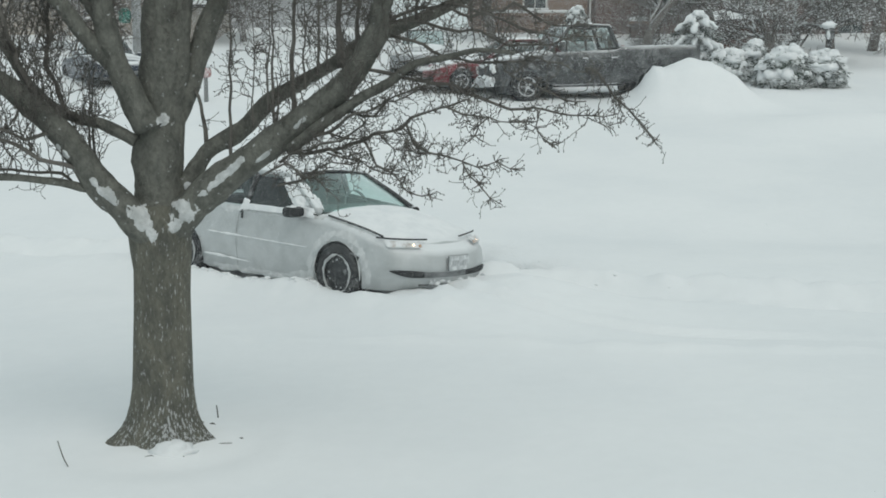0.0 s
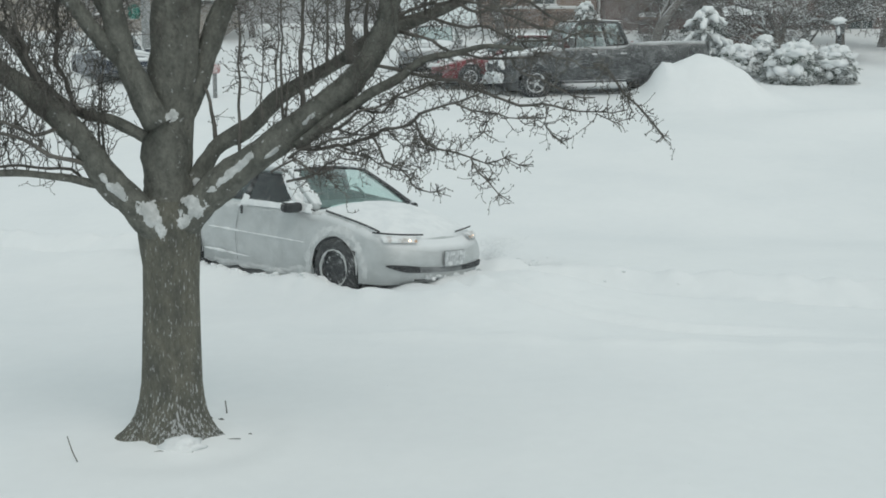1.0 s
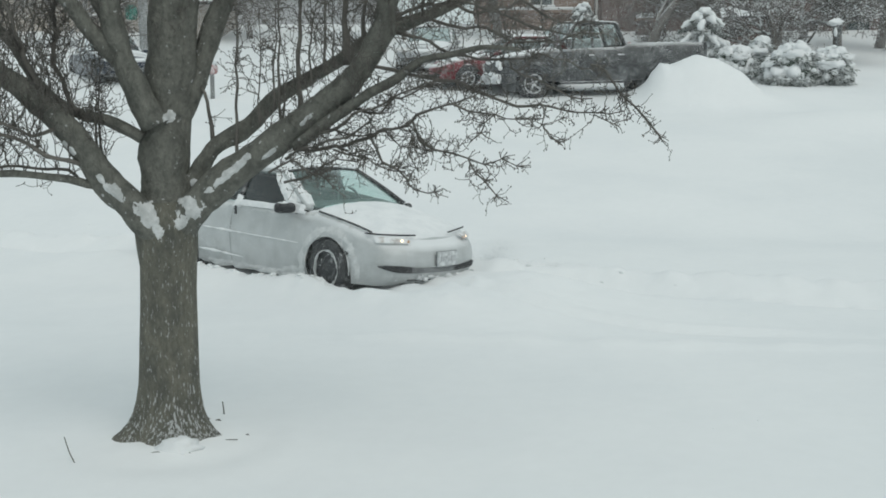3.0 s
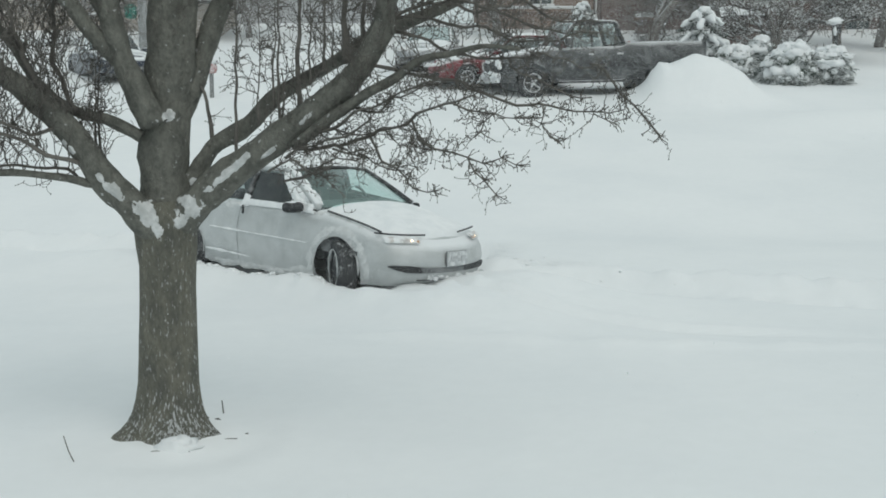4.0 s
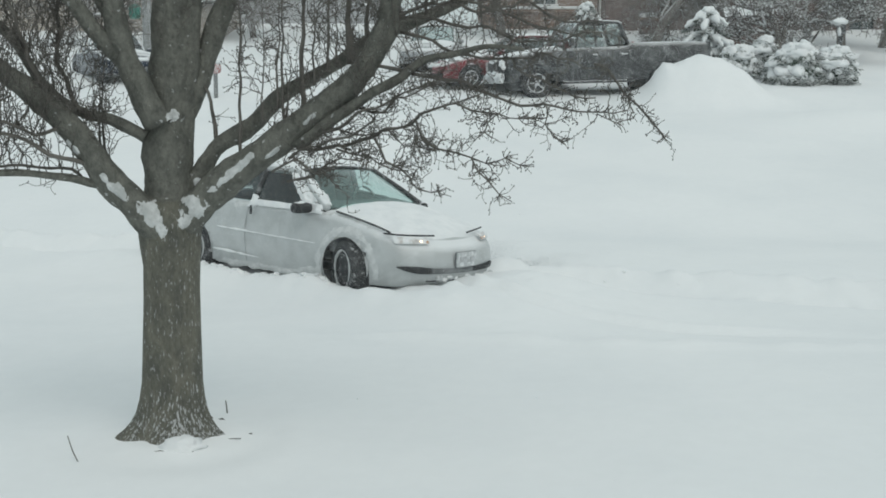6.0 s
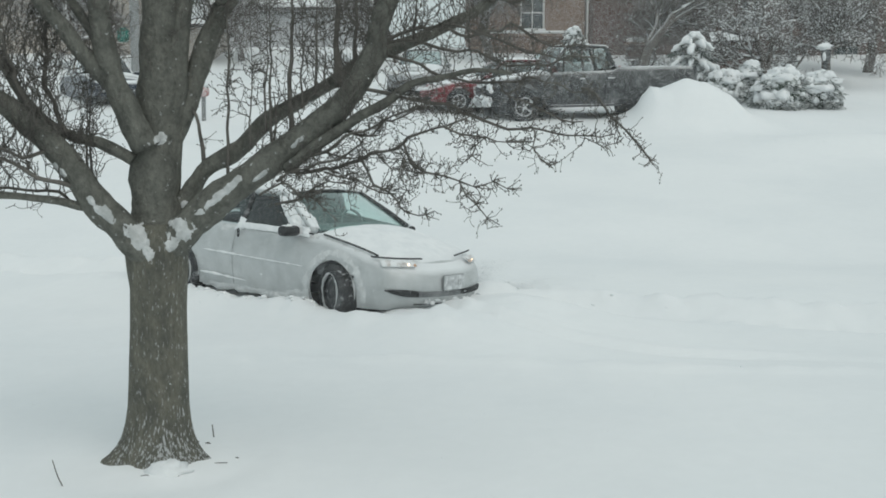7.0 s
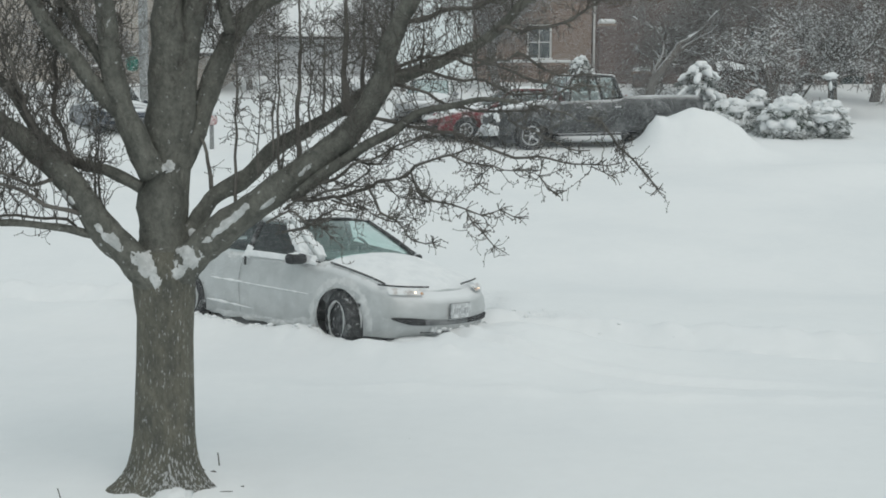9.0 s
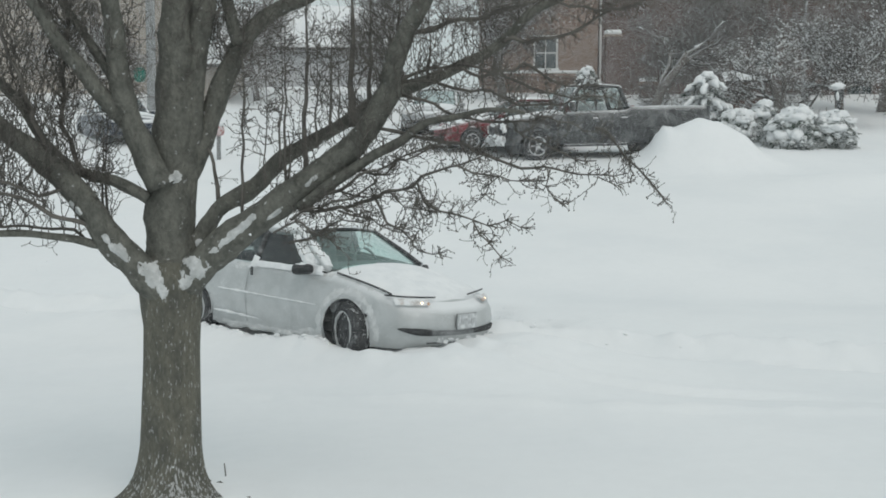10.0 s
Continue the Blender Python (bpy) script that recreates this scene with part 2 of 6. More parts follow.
class Tubes:
    """Collects tapered tubes, then makes one mesh of them."""

    def __init__(self):
        self.v, self.f, self.n = [], [], 0

    def add(self, path, sides=6, rough=0.0, cap=True):
        p = np.asarray(path, float)
        m = len(p)
        d = np.gradient(p[:, :3], axis=0)
        d /= np.linalg.norm(d, axis=1)[:, None] + 1e-9
        ref = np.array([0.0, 1.0, 0.0]) if abs(d[0][1]) < 0.8 else np.array([1.0, 0.0, 0.0])
        u = np.cross(d, ref)
        u /= np.linalg.norm(u, axis=1)[:, None] + 1e-9
        w = np.cross(d, u)
        a = 2 * math.pi * np.arange(sides) / sides
        arm = u[:, None] * np.cos(a)[None, :, None] + w[:, None] * np.sin(a)[None, :, None]
        r = np.repeat(p[:, 3:4], sides, 1)
        if rough:
            for i in range(m):
                for k in range(sides):
                    q = p[i, :3] + 0.5 * r[i, k] * arm[i, k]
                    r[i, k] *= 1 + rough * noise.noise(Vector(q * 7.0)) + 0.5 * rough * noise.noise(Vector(q * 23.0))
        self.v.append((p[:, None, :3] + arm * r[..., None]).reshape(-1, 3))
        base = self.n
        i = np.arange(m - 1)[:, None] * sides + base
        k = np.arange(sides)[None]
        k1 = (k + 1) % sides
        self.f += np.stack([i + k, i + k1, i + k1 + sides, i + k + sides], -1).reshape(-1, 4).tolist()
        if cap:
            self.f.append(tuple(base + (m - 1) * sides + j for j in range(sides)))
            self.f.append(tuple(base + j for j in reversed(range(sides))))
        self.n += m * sides

    def ball(self, c, r, up=1.0):
        """A bud of eight faces."""
        b = self.n
        self.v.append(np.array([(c[0] + r, c[1], c[2]), (c[0], c[1] + r, c[2]), (c[0] - r, c[1], c[2]), (c[0], c[1] - r, c[2]), (c[0], c[1], c[2] + r * up), (c[0], c[1], c[2] - r * up)]))
        for k in range(4):
            self.f.append((b + k, b + (k + 1) % 4, b + 4))
            self.f.append((b + (k + 1) % 4, b + k, b + 5))
        self.n += 6

    def make(self, name, mat, parent=None, label=""):
        return piece(name, np.concatenate(self.v).tolist(), self.f, mat, parent, label)


def table(rows, x):
    """Interpolates a table of (x, value)."""
    return float(np.interp(x, [r[0] for r in rows], [r[1] for r in rows]))


def smooth01(a, b, x):
    t = np.clip((x - a) / (b - a), 0, 1)
    return t * t * (3 - 2 * t)


# ---- the lie of the land ----
def ground_z(x, y):
    z = 0.10
    z += 0.1425 * max(0.0, min(y, 54.0) - 16.0) * smooth01(15.0, 19.0, y)
    z += 0.13 * smooth01(18.0, 24.0, y) * noise.noise(Vector((x * 0.16 + 3.0, y * 0.30, 11.0)))
    z += 0.035 * noise.noise(Vector((x * 0.35, y * 0.35, 3.0))) + 0.012 * noise.noise(Vector((x * 1.3, y * 1.3, 7.0)))
    return float(z)
TREE_X, TREE_Y = -1.74, 6.80
# edge of the ploughed road on its far side, from the drifts by the verge to the ruts
FAR_EDGE = ((-14.0, 19.0), (-6.5, 16.3), (-4.2, 15.3), (-2.0, 14.9), (0.5, 13.1), (2.6, 12.45), (4.7, 11.9), (9.0, 10.9), (20.0, 9.0))
# an older rut between the car and the near edge
MID_RUT = ((-0.9, 11.95), (-0.5, 11.73), (0.38, 11.3), (1.22, 10.7), (2.2, 10.24), (3.94, 9.8), (9.0, 9.1))
NEAR_EDGE = ((-14.0, 11.2), (-1.6, 9.9), (0.6, 9.62), (3.7, 9.24), (12.0, 8.2))


def snow_z(x, y):
    """Height of the snow, with its drifts, ruts, banks and the hollow round the tree."""
    z = ground_z(x, y)
    if 5.0 < y < 20 and -14 < x < 14:
        n1 = noise.noise(Vector((x * 2.3, y * 2.3, 1.0)))
        n2 = noise.noise(Vector((x * 7.0, y * 7.0, 5.0)))
        n3 = noise.noise(Vector((x * 0.9, y * 0.9, 9.0)))
        d = y - table(FAR_EDGE, x)
        n4 = noise.noise(Vector((x * 4.5, y * 9.0, 13.0)))
        z += (0.125 + 0.08 * n1 + 0.04 * n2 + 0.04 * n4) * math.exp(-(d / 0.22) ** 2) + 0.10 * smooth01(-0.2, 1.2, d) * (1 - smooth01(2.5, 5.0, d))
        z -= 0.12 * math.exp(-((d + 0.45) / 0.22) ** 2) * (0.7 + 0.8 * n3 + 0.5 * n4)
        d = y - table(NEAR_EDGE, x)
        z += 0.060 * math.exp(-(d / 0.10) ** 2) * smooth01(-2.5, 0.5, x) * (0.7 + n1) - 0.03 * smooth01(0.0, 0.5, d) * (1 - smooth01(2.0, 3.0, d))
        d = y - table(MID_RUT, x)
        z += smooth01(-0.9, -0.3, x) * (1 - smooth01(6.0, 9.0, x)) * (0.045 * math.exp(-((d - 0.16) / 0.10) ** 2) - 0.065 * math.exp(-(d / 0.12) ** 2)) * max(0.0, 0.75 + 0.9 * n3 + 0.3 * n4) * (1 - 0.55 * smooth01(1.5, 3.5, x))
        # the stuck car's bed of churned snow, in its own axes: along its heading and to its left
        ex, ey = x + 0.516, y - 12.208
        al, sd = ex * 0.7547 - ey * 0.6561, ex * 0.6561 + ey * 0.7547
        zone = smooth01(-5.5, -4.0, al) * (1 - smooth01(1.2, 3.4, al)) * (1 - smooth01(1.0, 1.9, abs(sd)))
        z += zone * (0.12 + 0.02 * n1 + 0.02 * n2)
        for side in (-0.76, 0.76):
            fade = smooth01(-3.4, -3.0, al) * (1 - smooth01(0.25, 1.2, al))
            z -= (0.09 + 0.03 * n2) * fade * math.exp(-((sd - side) / 0.14) ** 2)
        bank = table(((-4.5, 0.0), (-3.0, 0.045), (-1.5, 0.06), (-0.85, 0.08), (-0.5, 0.15), (-0.3, 0.13), (-0.05, 0.09), (0.4, 0.06), (1.0, 0.015), (2.5, 0.0)), al)
        z += bank * math.exp(-((sd + 0.99) / 0.20) ** 2) * (1.0 + 0.5 * n2)
        z += 0.10 * smooth01(0.20, 0.70, al) * (1 - smooth01(1.3, 2.6, al)) * (1 - smooth01(0.75, 1.5, abs(sd)))
        # churned snow thrown out by the far front wheel
        churn = math.exp(-(((x - 0.95) / 0.55) ** 2 + ((y - 13.35) / 0.34) ** 2))
        z += churn * (0.02 + 0.15 * noise.noise(Vector((x * 6, y * 6, 2.0))) + 0.09 * noise.noise(Vector((x * 13, y * 13, 3.0))))
        z += 0.035 * smooth01(0.9, 1.1, al) * (1 - smooth01(1.3, 1.9, al)) * (1 - smooth01(0.7, 1.1, abs(sd))) * (1 + n2)
    if 9 < y < 11 and -3 < x < 0:
        z -= 0.05 * math.exp(-(((x + 1.60) / 0.11) ** 2 + ((y - 9.86) / 0.16) ** 2)) + 0.03 * math.exp(-(((x + 0.95) / 0.07) ** 2 + ((y - 9.75) / 0.10) ** 2))
    if 4.5 < y < 9 and -4 < x < 1:
        r = math.hypot(x - TREE_X - 0.02, (y - TREE_Y) * 1.0)
        n2 = noise.noise(Vector((x * 5.0, y * 5.0, 2.0)))
        z += 0.055 * math.exp(-(r / 0.46) ** 2) - 0.022 * math.exp(-((r - 0.56) / 0.14) ** 2) * smooth01(-0.3, 0.3, x - TREE_X + 0.2) + 0.008 * math.exp(-((r - 0.85 - 0.08 * n2) / 0.16) ** 2)
    if y > 24:
        # heap thrown up by the plough beside the drive, and a drift on the lawn
        hx, hy = abs(x - 6.85) / (1.5 if x < 6.85 else 1.30), abs(y - 29.6) / 1.25
        h = math.exp(-(hx ** 3 + hy ** 2.2))
        z += 1.10 * h + 0.20 * h * noise.noise(Vector((x * 1.1, y * 1.1, 4.0))) + 0.12 * h * noise.noise(Vector((x * 2.6, y * 2.6, 4.0)))
        z += (0.34 + 0.15 * noise.noise(Vector((x * 5.0, y * 5.0, 6.0)))) * math.exp(-(((x - 5.62) / 0.32) ** 2 + ((y - 29.5) / 0.5) ** 2))
        z += 0.35 * math.exp(-(((x - 9.9) / 2.4) ** 2 + ((y - 26.0) / 1.3) ** 2))
    return float(z)


def build_ground():
    xs = np.concatenate([np.linspace(-500, -34, 9), np.arange(-30, -8, 0.8), np.arange(-8, 8, 0.075), np.arange(8, 16, 0.2), np.arange(16, 32, 0.8), np.linspace(36, 500, 9)])
    ys = np.concatenate([np.linspace(-200, 0, 9), np.arange(1.0, 5.0, 0.3), np.arange(5.0, 17.5, 0.075), np.arange(17.5, 36, 0.22), np.arange(36, 62, 0.8), np.linspace(66, 1500, 10)])
    verts = [(x, y, snow_z(x, y)) for y in ys for x in xs]
    k = len(xs)
    faces = [(j * k + i, j * k + i + 1, (j + 1) * k + i + 1, (j + 1) * k + i) for j in range(len(ys) - 1) for i in range(k - 1)]
    ob = piece("ground", verts, faces, SNOW)
    tagged(ob, "smooth deep snow over lawn and road with soft ruts", "ground", kind="structure")


build_ground()


# ---- the pear tree in the front yard ----
SCAFFOLD = (
    ("leader", [(-1.71, 6.82, 1.45, 0.166), (-1.70, 6.84, 1.71, 0.152), (-1.71, 6.86, 2.02, 0.138), (-1.69, 6.88, 2.33, 0.124), (-1.68, 6.90, 2.67, 0.110), (-1.67, 6.91, 2.98, 0.096), (-1.67, 6.93, 3.40, 0.082), (-1.69, 6.95, 3.87, 0.067), (-1.70, 6.97, 4.48, 0.053)]),
    ("leader", [(-1.63, 6.86, 1.80, 0.070), (-1.62, 6.88, 2.03, 0.077), (-1.62, 6.90, 2.17, 0.084), (-1.60, 6.92, 2.37, 0.084), (-1.59, 6.94, 2.59, 0.084), (-1.56, 6.96, 2.88, 0.081), (-1.52, 6.98, 3.17, 0.078), (-1.48, 7.00, 3.58, 0.071), (-1.45, 7.02, 4.20, 0.050)]),
    ("limb", [(-1.73, 6.74, 2.06, 0.089), (-1.81, 6.70, 2.23, 0.081), (-1.89, 6.65, 2.48, 0.073), (-1.94, 6.61, 2.75, 0.065), (-1.95, 6.56, 2.98, 0.058), (-1.96, 6.52, 3.20, 0.050), (-1.98, 6.47, 3.48, 0.043)]),
    ("limb", [(-1.91, 6.67, 2.44, 0.057), (-2.01, 6.61, 2.56, 0.052), (-2.12, 6.55, 2.72, 0.048), (-2.23, 6.50, 2.88, 0.043), (-2.33, 6.44, 3.05, 0.038), (-2.43, 6.38, 3.24, 0.033), (-2.53, 6.32, 3.45, 0.029)]),
    ("limb", [(-1.95, 6.62, 2.66, 0.030), (-2.08, 6.65, 2.84, 0.027), (-2.18, 6.67, 2.99, 0.024), (-2.30, 6.70, 3.17, 0.020), (-2.39, 6.72, 3.36, 0.017)]),
    ("limb", [(-1.65, 6.90, 2.05, 0.080), (-1.57, 6.95, 2.24, 0.075), (-1.48, 7.01, 2.49, 0.070), (-1.40, 7.06, 2.74, 0.065), (-1.31, 7.11, 2.95, 0.059), (-1.19, 7.16, 3.09, 0.054), (-1.06, 7.22, 3.18, 0.048), (-0.85, 7.27, 3.29, 0.043), (-0.64, 7.32, 3.46, 0.037)]),
    ("limb", [(-1.31, 7.02, 2.93, 0.046), (-1.35, 7.05, 3.05, 0.041), (-1.38, 7.07, 3.18, 0.036), (-1.41, 7.10, 3.42, 0.031), (-1.42, 7.12, 3.71, 0.025)]),
    ("limb", [(-1.61, 6.77, 1.47, 0.113), (-1.47, 6.74, 1.60, 0.106), (-1.27, 6.72, 1.77, 0.100), (-1.06, 6.69, 1.92, 0.093), (-0.85, 6.66, 2.07, 0.087), (-0.65, 6.63, 2.22, 0.080), (-0.48, 6.61, 2.39, 0.074), (-0.36, 6.58, 2.59, 0.068), (-0.33, 6.55, 2.75, 0.061), (-0.25, 6.52, 2.95, 0.055), (-0.15, 6.50, 3.12, 0.049), (-0.06, 6.47, 3.35, 0.043)]),
    ("limb", [(-1.60, 6.87, 1.62, 0.059), (-1.51, 6.89, 1.78, 0.057), (-1.39, 6.91, 1.94, 0.054), (-1.20, 6.93, 2.05, 0.052), (-1.03, 6.96, 2.22, 0.050), (-0.89, 6.98, 2.31, 0.047), (-0.75, 7.00, 2.38, 0.045), (-0.61, 7.02, 2.48, 0.043), (-0.40, 7.04, 2.61, 0.040), (-0.12, 7.06, 2.72, 0.038), (0.16, 7.08, 2.85, 0.035), (0.34, 7.11, 2.96, 0.033), (0.52, 7.13, 3.13, 0.030), (0.68, 7.15, 3.23, 0.028), (0.91, 7.17, 3.37, 0.025)]),
    ("limb", [(-1.65, 6.74, 1.39, 0.106), (-1.78, 6.69, 1.46, 0.098), (-1.96, 6.63, 1.69, 0.091), (-2.10, 6.58, 1.89, 0.083), (-2.23, 6.53, 2.08, 0.076), (-2.37, 6.48, 2.23, 0.069), (-2.51, 6.42, 2.36, 0.062), (-2.68, 6.37, 2.48, 0.055), (-2.90, 6.32, 2.64, 0.048)]),
    ("limb", [(-1.81, 6.72, 1.98, 0.037), (-1.91, 6.71, 2.04, 0.036), (-2.01, 6.70, 2.09, 0.035), (-2.14, 6.68, 2.12, 0.033), (-2.27, 6.67, 2.19, 0.032), (-2.40, 6.66, 2.32, 0.031), (-2.49, 6.65, 2.47, 0.029), (-2.65, 6.63, 2.66, 0.028), (-2.84, 6.62, 2.82, 0.027)]),
    ("limb", [(-2.03, 6.67, 1.74, 0.030), (-2.06, 6.60, 1.71, 0.027), (-2.20, 6.53, 1.75, 0.024), (-2.37, 6.46, 1.78, 0.022), (-2.58, 6.39, 1.79, 0.019), (-2.77, 6.32, 1.80, 0.016)]),
    ("branch", [(-2.10, 6.57, 1.83, 0.027), (-2.18, 6.48, 1.85, 0.023), (-2.31, 6.40, 1.93, 0.019), (-2.44, 6.31, 2.00, 0.016), (-2.60, 6.22, 2.04, 0.013)]),
    ("branch", [(-2.16, 6.62, 1.73, 0.017), (-2.28, 6.57, 1.80, 0.015), (-2.43, 6.52, 1.83, 0.013), (-2.61, 6.47, 1.83, 0.011), (-2.75, 6.42, 1.82, 0.010)]),
    ("branch", [(-2.19, 6.52, 2.06, 0.020), (-2.34, 6.39, 2.02, 0.017), (-2.45, 6.25, 2.07, 0.014), (-2.58, 6.12, 2.16, 0.011)]),
    ("branch", [(-2.30, 6.47, 2.21, 0.026), (-2.38, 6.43, 2.42, 0.023), (-2.42, 6.40, 2.64, 0.019), (-2.50, 6.36, 2.86, 0.016), (-2.57, 6.32, 3.04, 0.013)]),
    ("branch", [(-2.15, 6.62, 2.13, 0.023), (-2.26, 6.64, 2.33, 0.021), (-2.29, 6.66, 2.56, 0.019), (-2.26, 6.68, 2.86, 0.017), (-2.28, 6.70, 3.16, 0.014), (-2.29, 6.72, 3.43, 0.012)]),
    ("branch", [(-0.34, 6.62, 2.66, 0.018), (-0.15, 6.70, 2.74, 0.016), (0.12, 6.78, 2.77, 0.014), (0.37, 6.86, 2.71, 0.012), (0.65, 6.94, 2.63, 0.009), (0.87, 7.02, 2.61, 0.007)]),
    ("branch", [(0.34, 7.02, 2.95, 0.021), (0.55, 7.10, 2.97, 0.018), (0.77, 7.17, 3.03, 0.015), (0.96, 7.25, 3.14, 0.012), (1.15, 7.32, 3.27, 0.009)]),
    ("branch", [(0.02, 6.97, 2.77, 0.016), (0.23, 7.06, 2.75, 0.014), (0.49, 7.15, 2.80, 0.012), (0.75, 7.23, 2.70, 0.010), (0.98, 7.32, 2.71, 0.007)]),
    ("branch", [(-0.24, 6.57, 2.95, 0.023), (0.02, 6.48, 3.01, 0.020), (0.27, 6.40, 3.06, 0.016), (0.52, 6.31, 3.14, 0.013), (0.76, 6.22, 3.28, 0.009)]),
    ("branch", [(0.68, 7.12, 3.22, 0.014), (0.96, 7.22, 3.17, 0.012), (1.19, 7.32, 3.22, 0.010), (1.42, 7.42, 3.34, 0.008)]),
    ("branch", [(-0.89, 6.66, 1.92, 0.022), (-0.77, 6.62, 1.91, 0.020), (-0.65, 6.59, 1.93, 0.019), (-0.51, 6.55, 1.95, 0.017), (-0.42, 6.52, 1.99, 0.016), (-0.30, 6.48, 2.04, 0.014), (-0.17, 6.44, 2.10, 0.012), (-0.04, 6.41, 2.16, 0.011), (0.06, 6.37, 2.19, 0.009), (0.12, 6.34, 2.23, 0.008), (0.20, 6.30, 2.27, 0.006)]),
    ("branch", [(-0.42, 6.48, 1.99, 0.013), (-0.38, 6.43, 1.93, 0.012), (-0.34, 6.39, 1.86, 0.011), (-0.27, 6.34, 1.82, 0.010), (-0.22, 6.29, 1.78, 0.008), (-0.17, 6.24, 1.72, 0.007), (-0.11, 6.20, 1.69, 0.006), (-0.01, 6.15, 1.71, 0.005)]),
    ("branch", [(-0.18, 6.40, 2.09, 0.011), (-0.14, 6.36, 2.01, 0.010), (-0.09, 6.32, 1.94, 0.009), (-0.04, 6.28, 1.92, 0.009), (0.06, 6.24, 1.91, 0.008), (0.14, 6.21, 1.89, 0.007), (0.21, 6.17, 1.87, 0.006), (0.33, 6.13, 1.88, 0.006), (0.39, 6.09, 1.86, 0.005), (0.44, 6.05, 1.88, 0.004)]),
    ("branch", [(0.14, 6.20, 1.89, 0.008), (0.18, 6.16, 1.82, 0.007), (0.24, 6.12, 1.77, 0.006), (0.29, 6.09, 1.71, 0.005), (0.35, 6.05, 1.68, 0.004)]),
    ("branch", [(-0.73, 6.58, 2.10, 0.013), (-0.55, 6.61, 2.15, 0.012), (-0.43, 6.64, 2.14, 0.011), (-0.34, 6.67, 2.18, 0.010), (-0.25, 6.69, 2.23, 0.009), (-0.14, 6.72, 2.28, 0.008), (-0.04, 6.75, 2.31, 0.007)]),
    ("branch", [(-0.47, 6.58, 2.41, 0.017), (-0.25, 6.55, 2.38, 0.016), (-0.07, 6.52, 2.34, 0.015), (0.04, 6.49, 2.31, 0.014), (0.17, 6.45, 2.27, 0.013), (0.29, 6.42, 2.23, 0.012), (0.41, 6.39, 2.19, 0.011), (0.49, 6.36, 2.19, 0.010), (0.61, 6.33, 2.16, 0.009), (0.74, 6.29, 2.14, 0.008), (0.83, 6.26, 2.13, 0.007), (0.92, 6.23, 2.13, 0.006), (0.99, 6.20, 2.16, 0.005)]),
    ("branch", [(0.82, 6.35, 2.41, 0.011), (0.91, 6.33, 2.38, 0.010), (0.96, 6.31, 2.31, 0.009), (1.00, 6.28, 2.23, 0.009), (1.05, 6.26, 2.18, 0.008), (1.09, 6.24, 2.13, 0.007), (1.13, 6.22, 2.08, 0.007), (1.18, 6.19, 2.02, 0.006), (1.20, 6.17, 2.00, 0.005), (1.24, 6.15, 2.04, 0.004)]),
    ("branch", [(0.55, 6.28, 2.18, 0.006), (0.56, 6.25, 2.13, 0.006), (0.55, 6.21, 2.08, 0.005), (0.59, 6.18, 2.02, 0.005), (0.66, 6.15, 1.97, 0.004)]),
    ("branch", [(0.83, 6.24, 2.13, 0.006), (0.89, 6.21, 2.09, 0.005), (0.97, 6.18, 2.06, 0.004)]),
    ("branch", [(0.38, 6.50, 2.40, 0.010), (0.53, 6.48, 2.32, 0.009), (0.66, 6.46, 2.27, 0.008), (0.73, 6.44, 2.23, 0.007), (0.79, 6.42, 2.21, 0.006), (0.85, 6.40, 2.21, 0.005)]),
    ("branch", [(0.06, 6.33, 2.19, 0.009), (0.19, 6.30, 2.16, 0.008), (0.28, 6.28, 2.13, 0.007), (0.34, 6.25, 2.10, 0.006), (0.45, 6.23, 2.11, 0.006), (0.55, 6.20, 2.10, 0.005)]),
    ("branch", [(0.28, 6.25, 2.13, 0.006), (0.24, 6.23, 2.08, 0.006), (0.21, 6.22, 2.02, 0.005), (0.23, 6.20, 1.98, 0.004)]),
    ("branch", [(-0.95, 6.62, 1.72, 0.012), (-0.84, 6.58, 1.77, 0.011), (-0.76, 6.53, 1.79, 0.010), (-0.69, 6.48, 1.85, 0.009), (-0.63, 6.44, 1.89, 0.007), (-0.51, 6.39, 1.88, 0.006), (-0.43, 6.35, 1.90, 0.005)]),
    ("branch", [(-0.75, 6.45, 1.80, 0.007), (-0.67, 6.42, 1.76, 0.006), (-0.63, 6.38, 1.73, 0.005), (-0.55, 6.35, 1.69, 0.004)]),
    ("branch", [(-0.64, 6.52, 1.93, 0.011), (-0.55, 6.48, 1.89, 0.009), (-0.44, 6.43, 1.88, 0.008), (-0.38, 6.39, 1.84, 0.007), (-0.26, 6.34, 1.81, 0.006), (-0.20, 6.30, 1.81, 0.005)]),
    ("branch", [(-0.34, 6.45, 2.03, 0.008), (-0.29, 6.41, 1.98, 0.007), (-0.24, 6.38, 1.94, 0.006), (-0.16, 6.34, 1.95, 0.005), (-0.07, 6.30, 1.93, 0.004)]),
    ("branch", [(-0.72, 6.60, 2.05, 0.009), (-0.57, 6.55, 2.02, 0.008), (-0.48, 6.50, 2.00, 0.007), (-0.40, 6.45, 2.01, 0.005)]),
    ("branch", [(-0.17, 6.40, 2.08, 0.007), (-0.18, 6.36, 2.00, 0.006), (-0.20, 6.33, 1.90, 0.006), (-0.16, 6.29, 1.83, 0.005), (-0.23, 6.25, 1.78, 0.004)]),
    ("branch", [(-0.27, 6.62, 2.60, 0.014), (-0.07, 6.58, 2.54, 0.013), (0.12, 6.55, 2.47, 0.011), (0.32, 6.51, 2.44, 0.010), (0.54, 6.47, 2.47, 0.008), (0.73, 6.44, 2.41, 0.007), (0.89, 6.40, 2.39, 0.005)]),
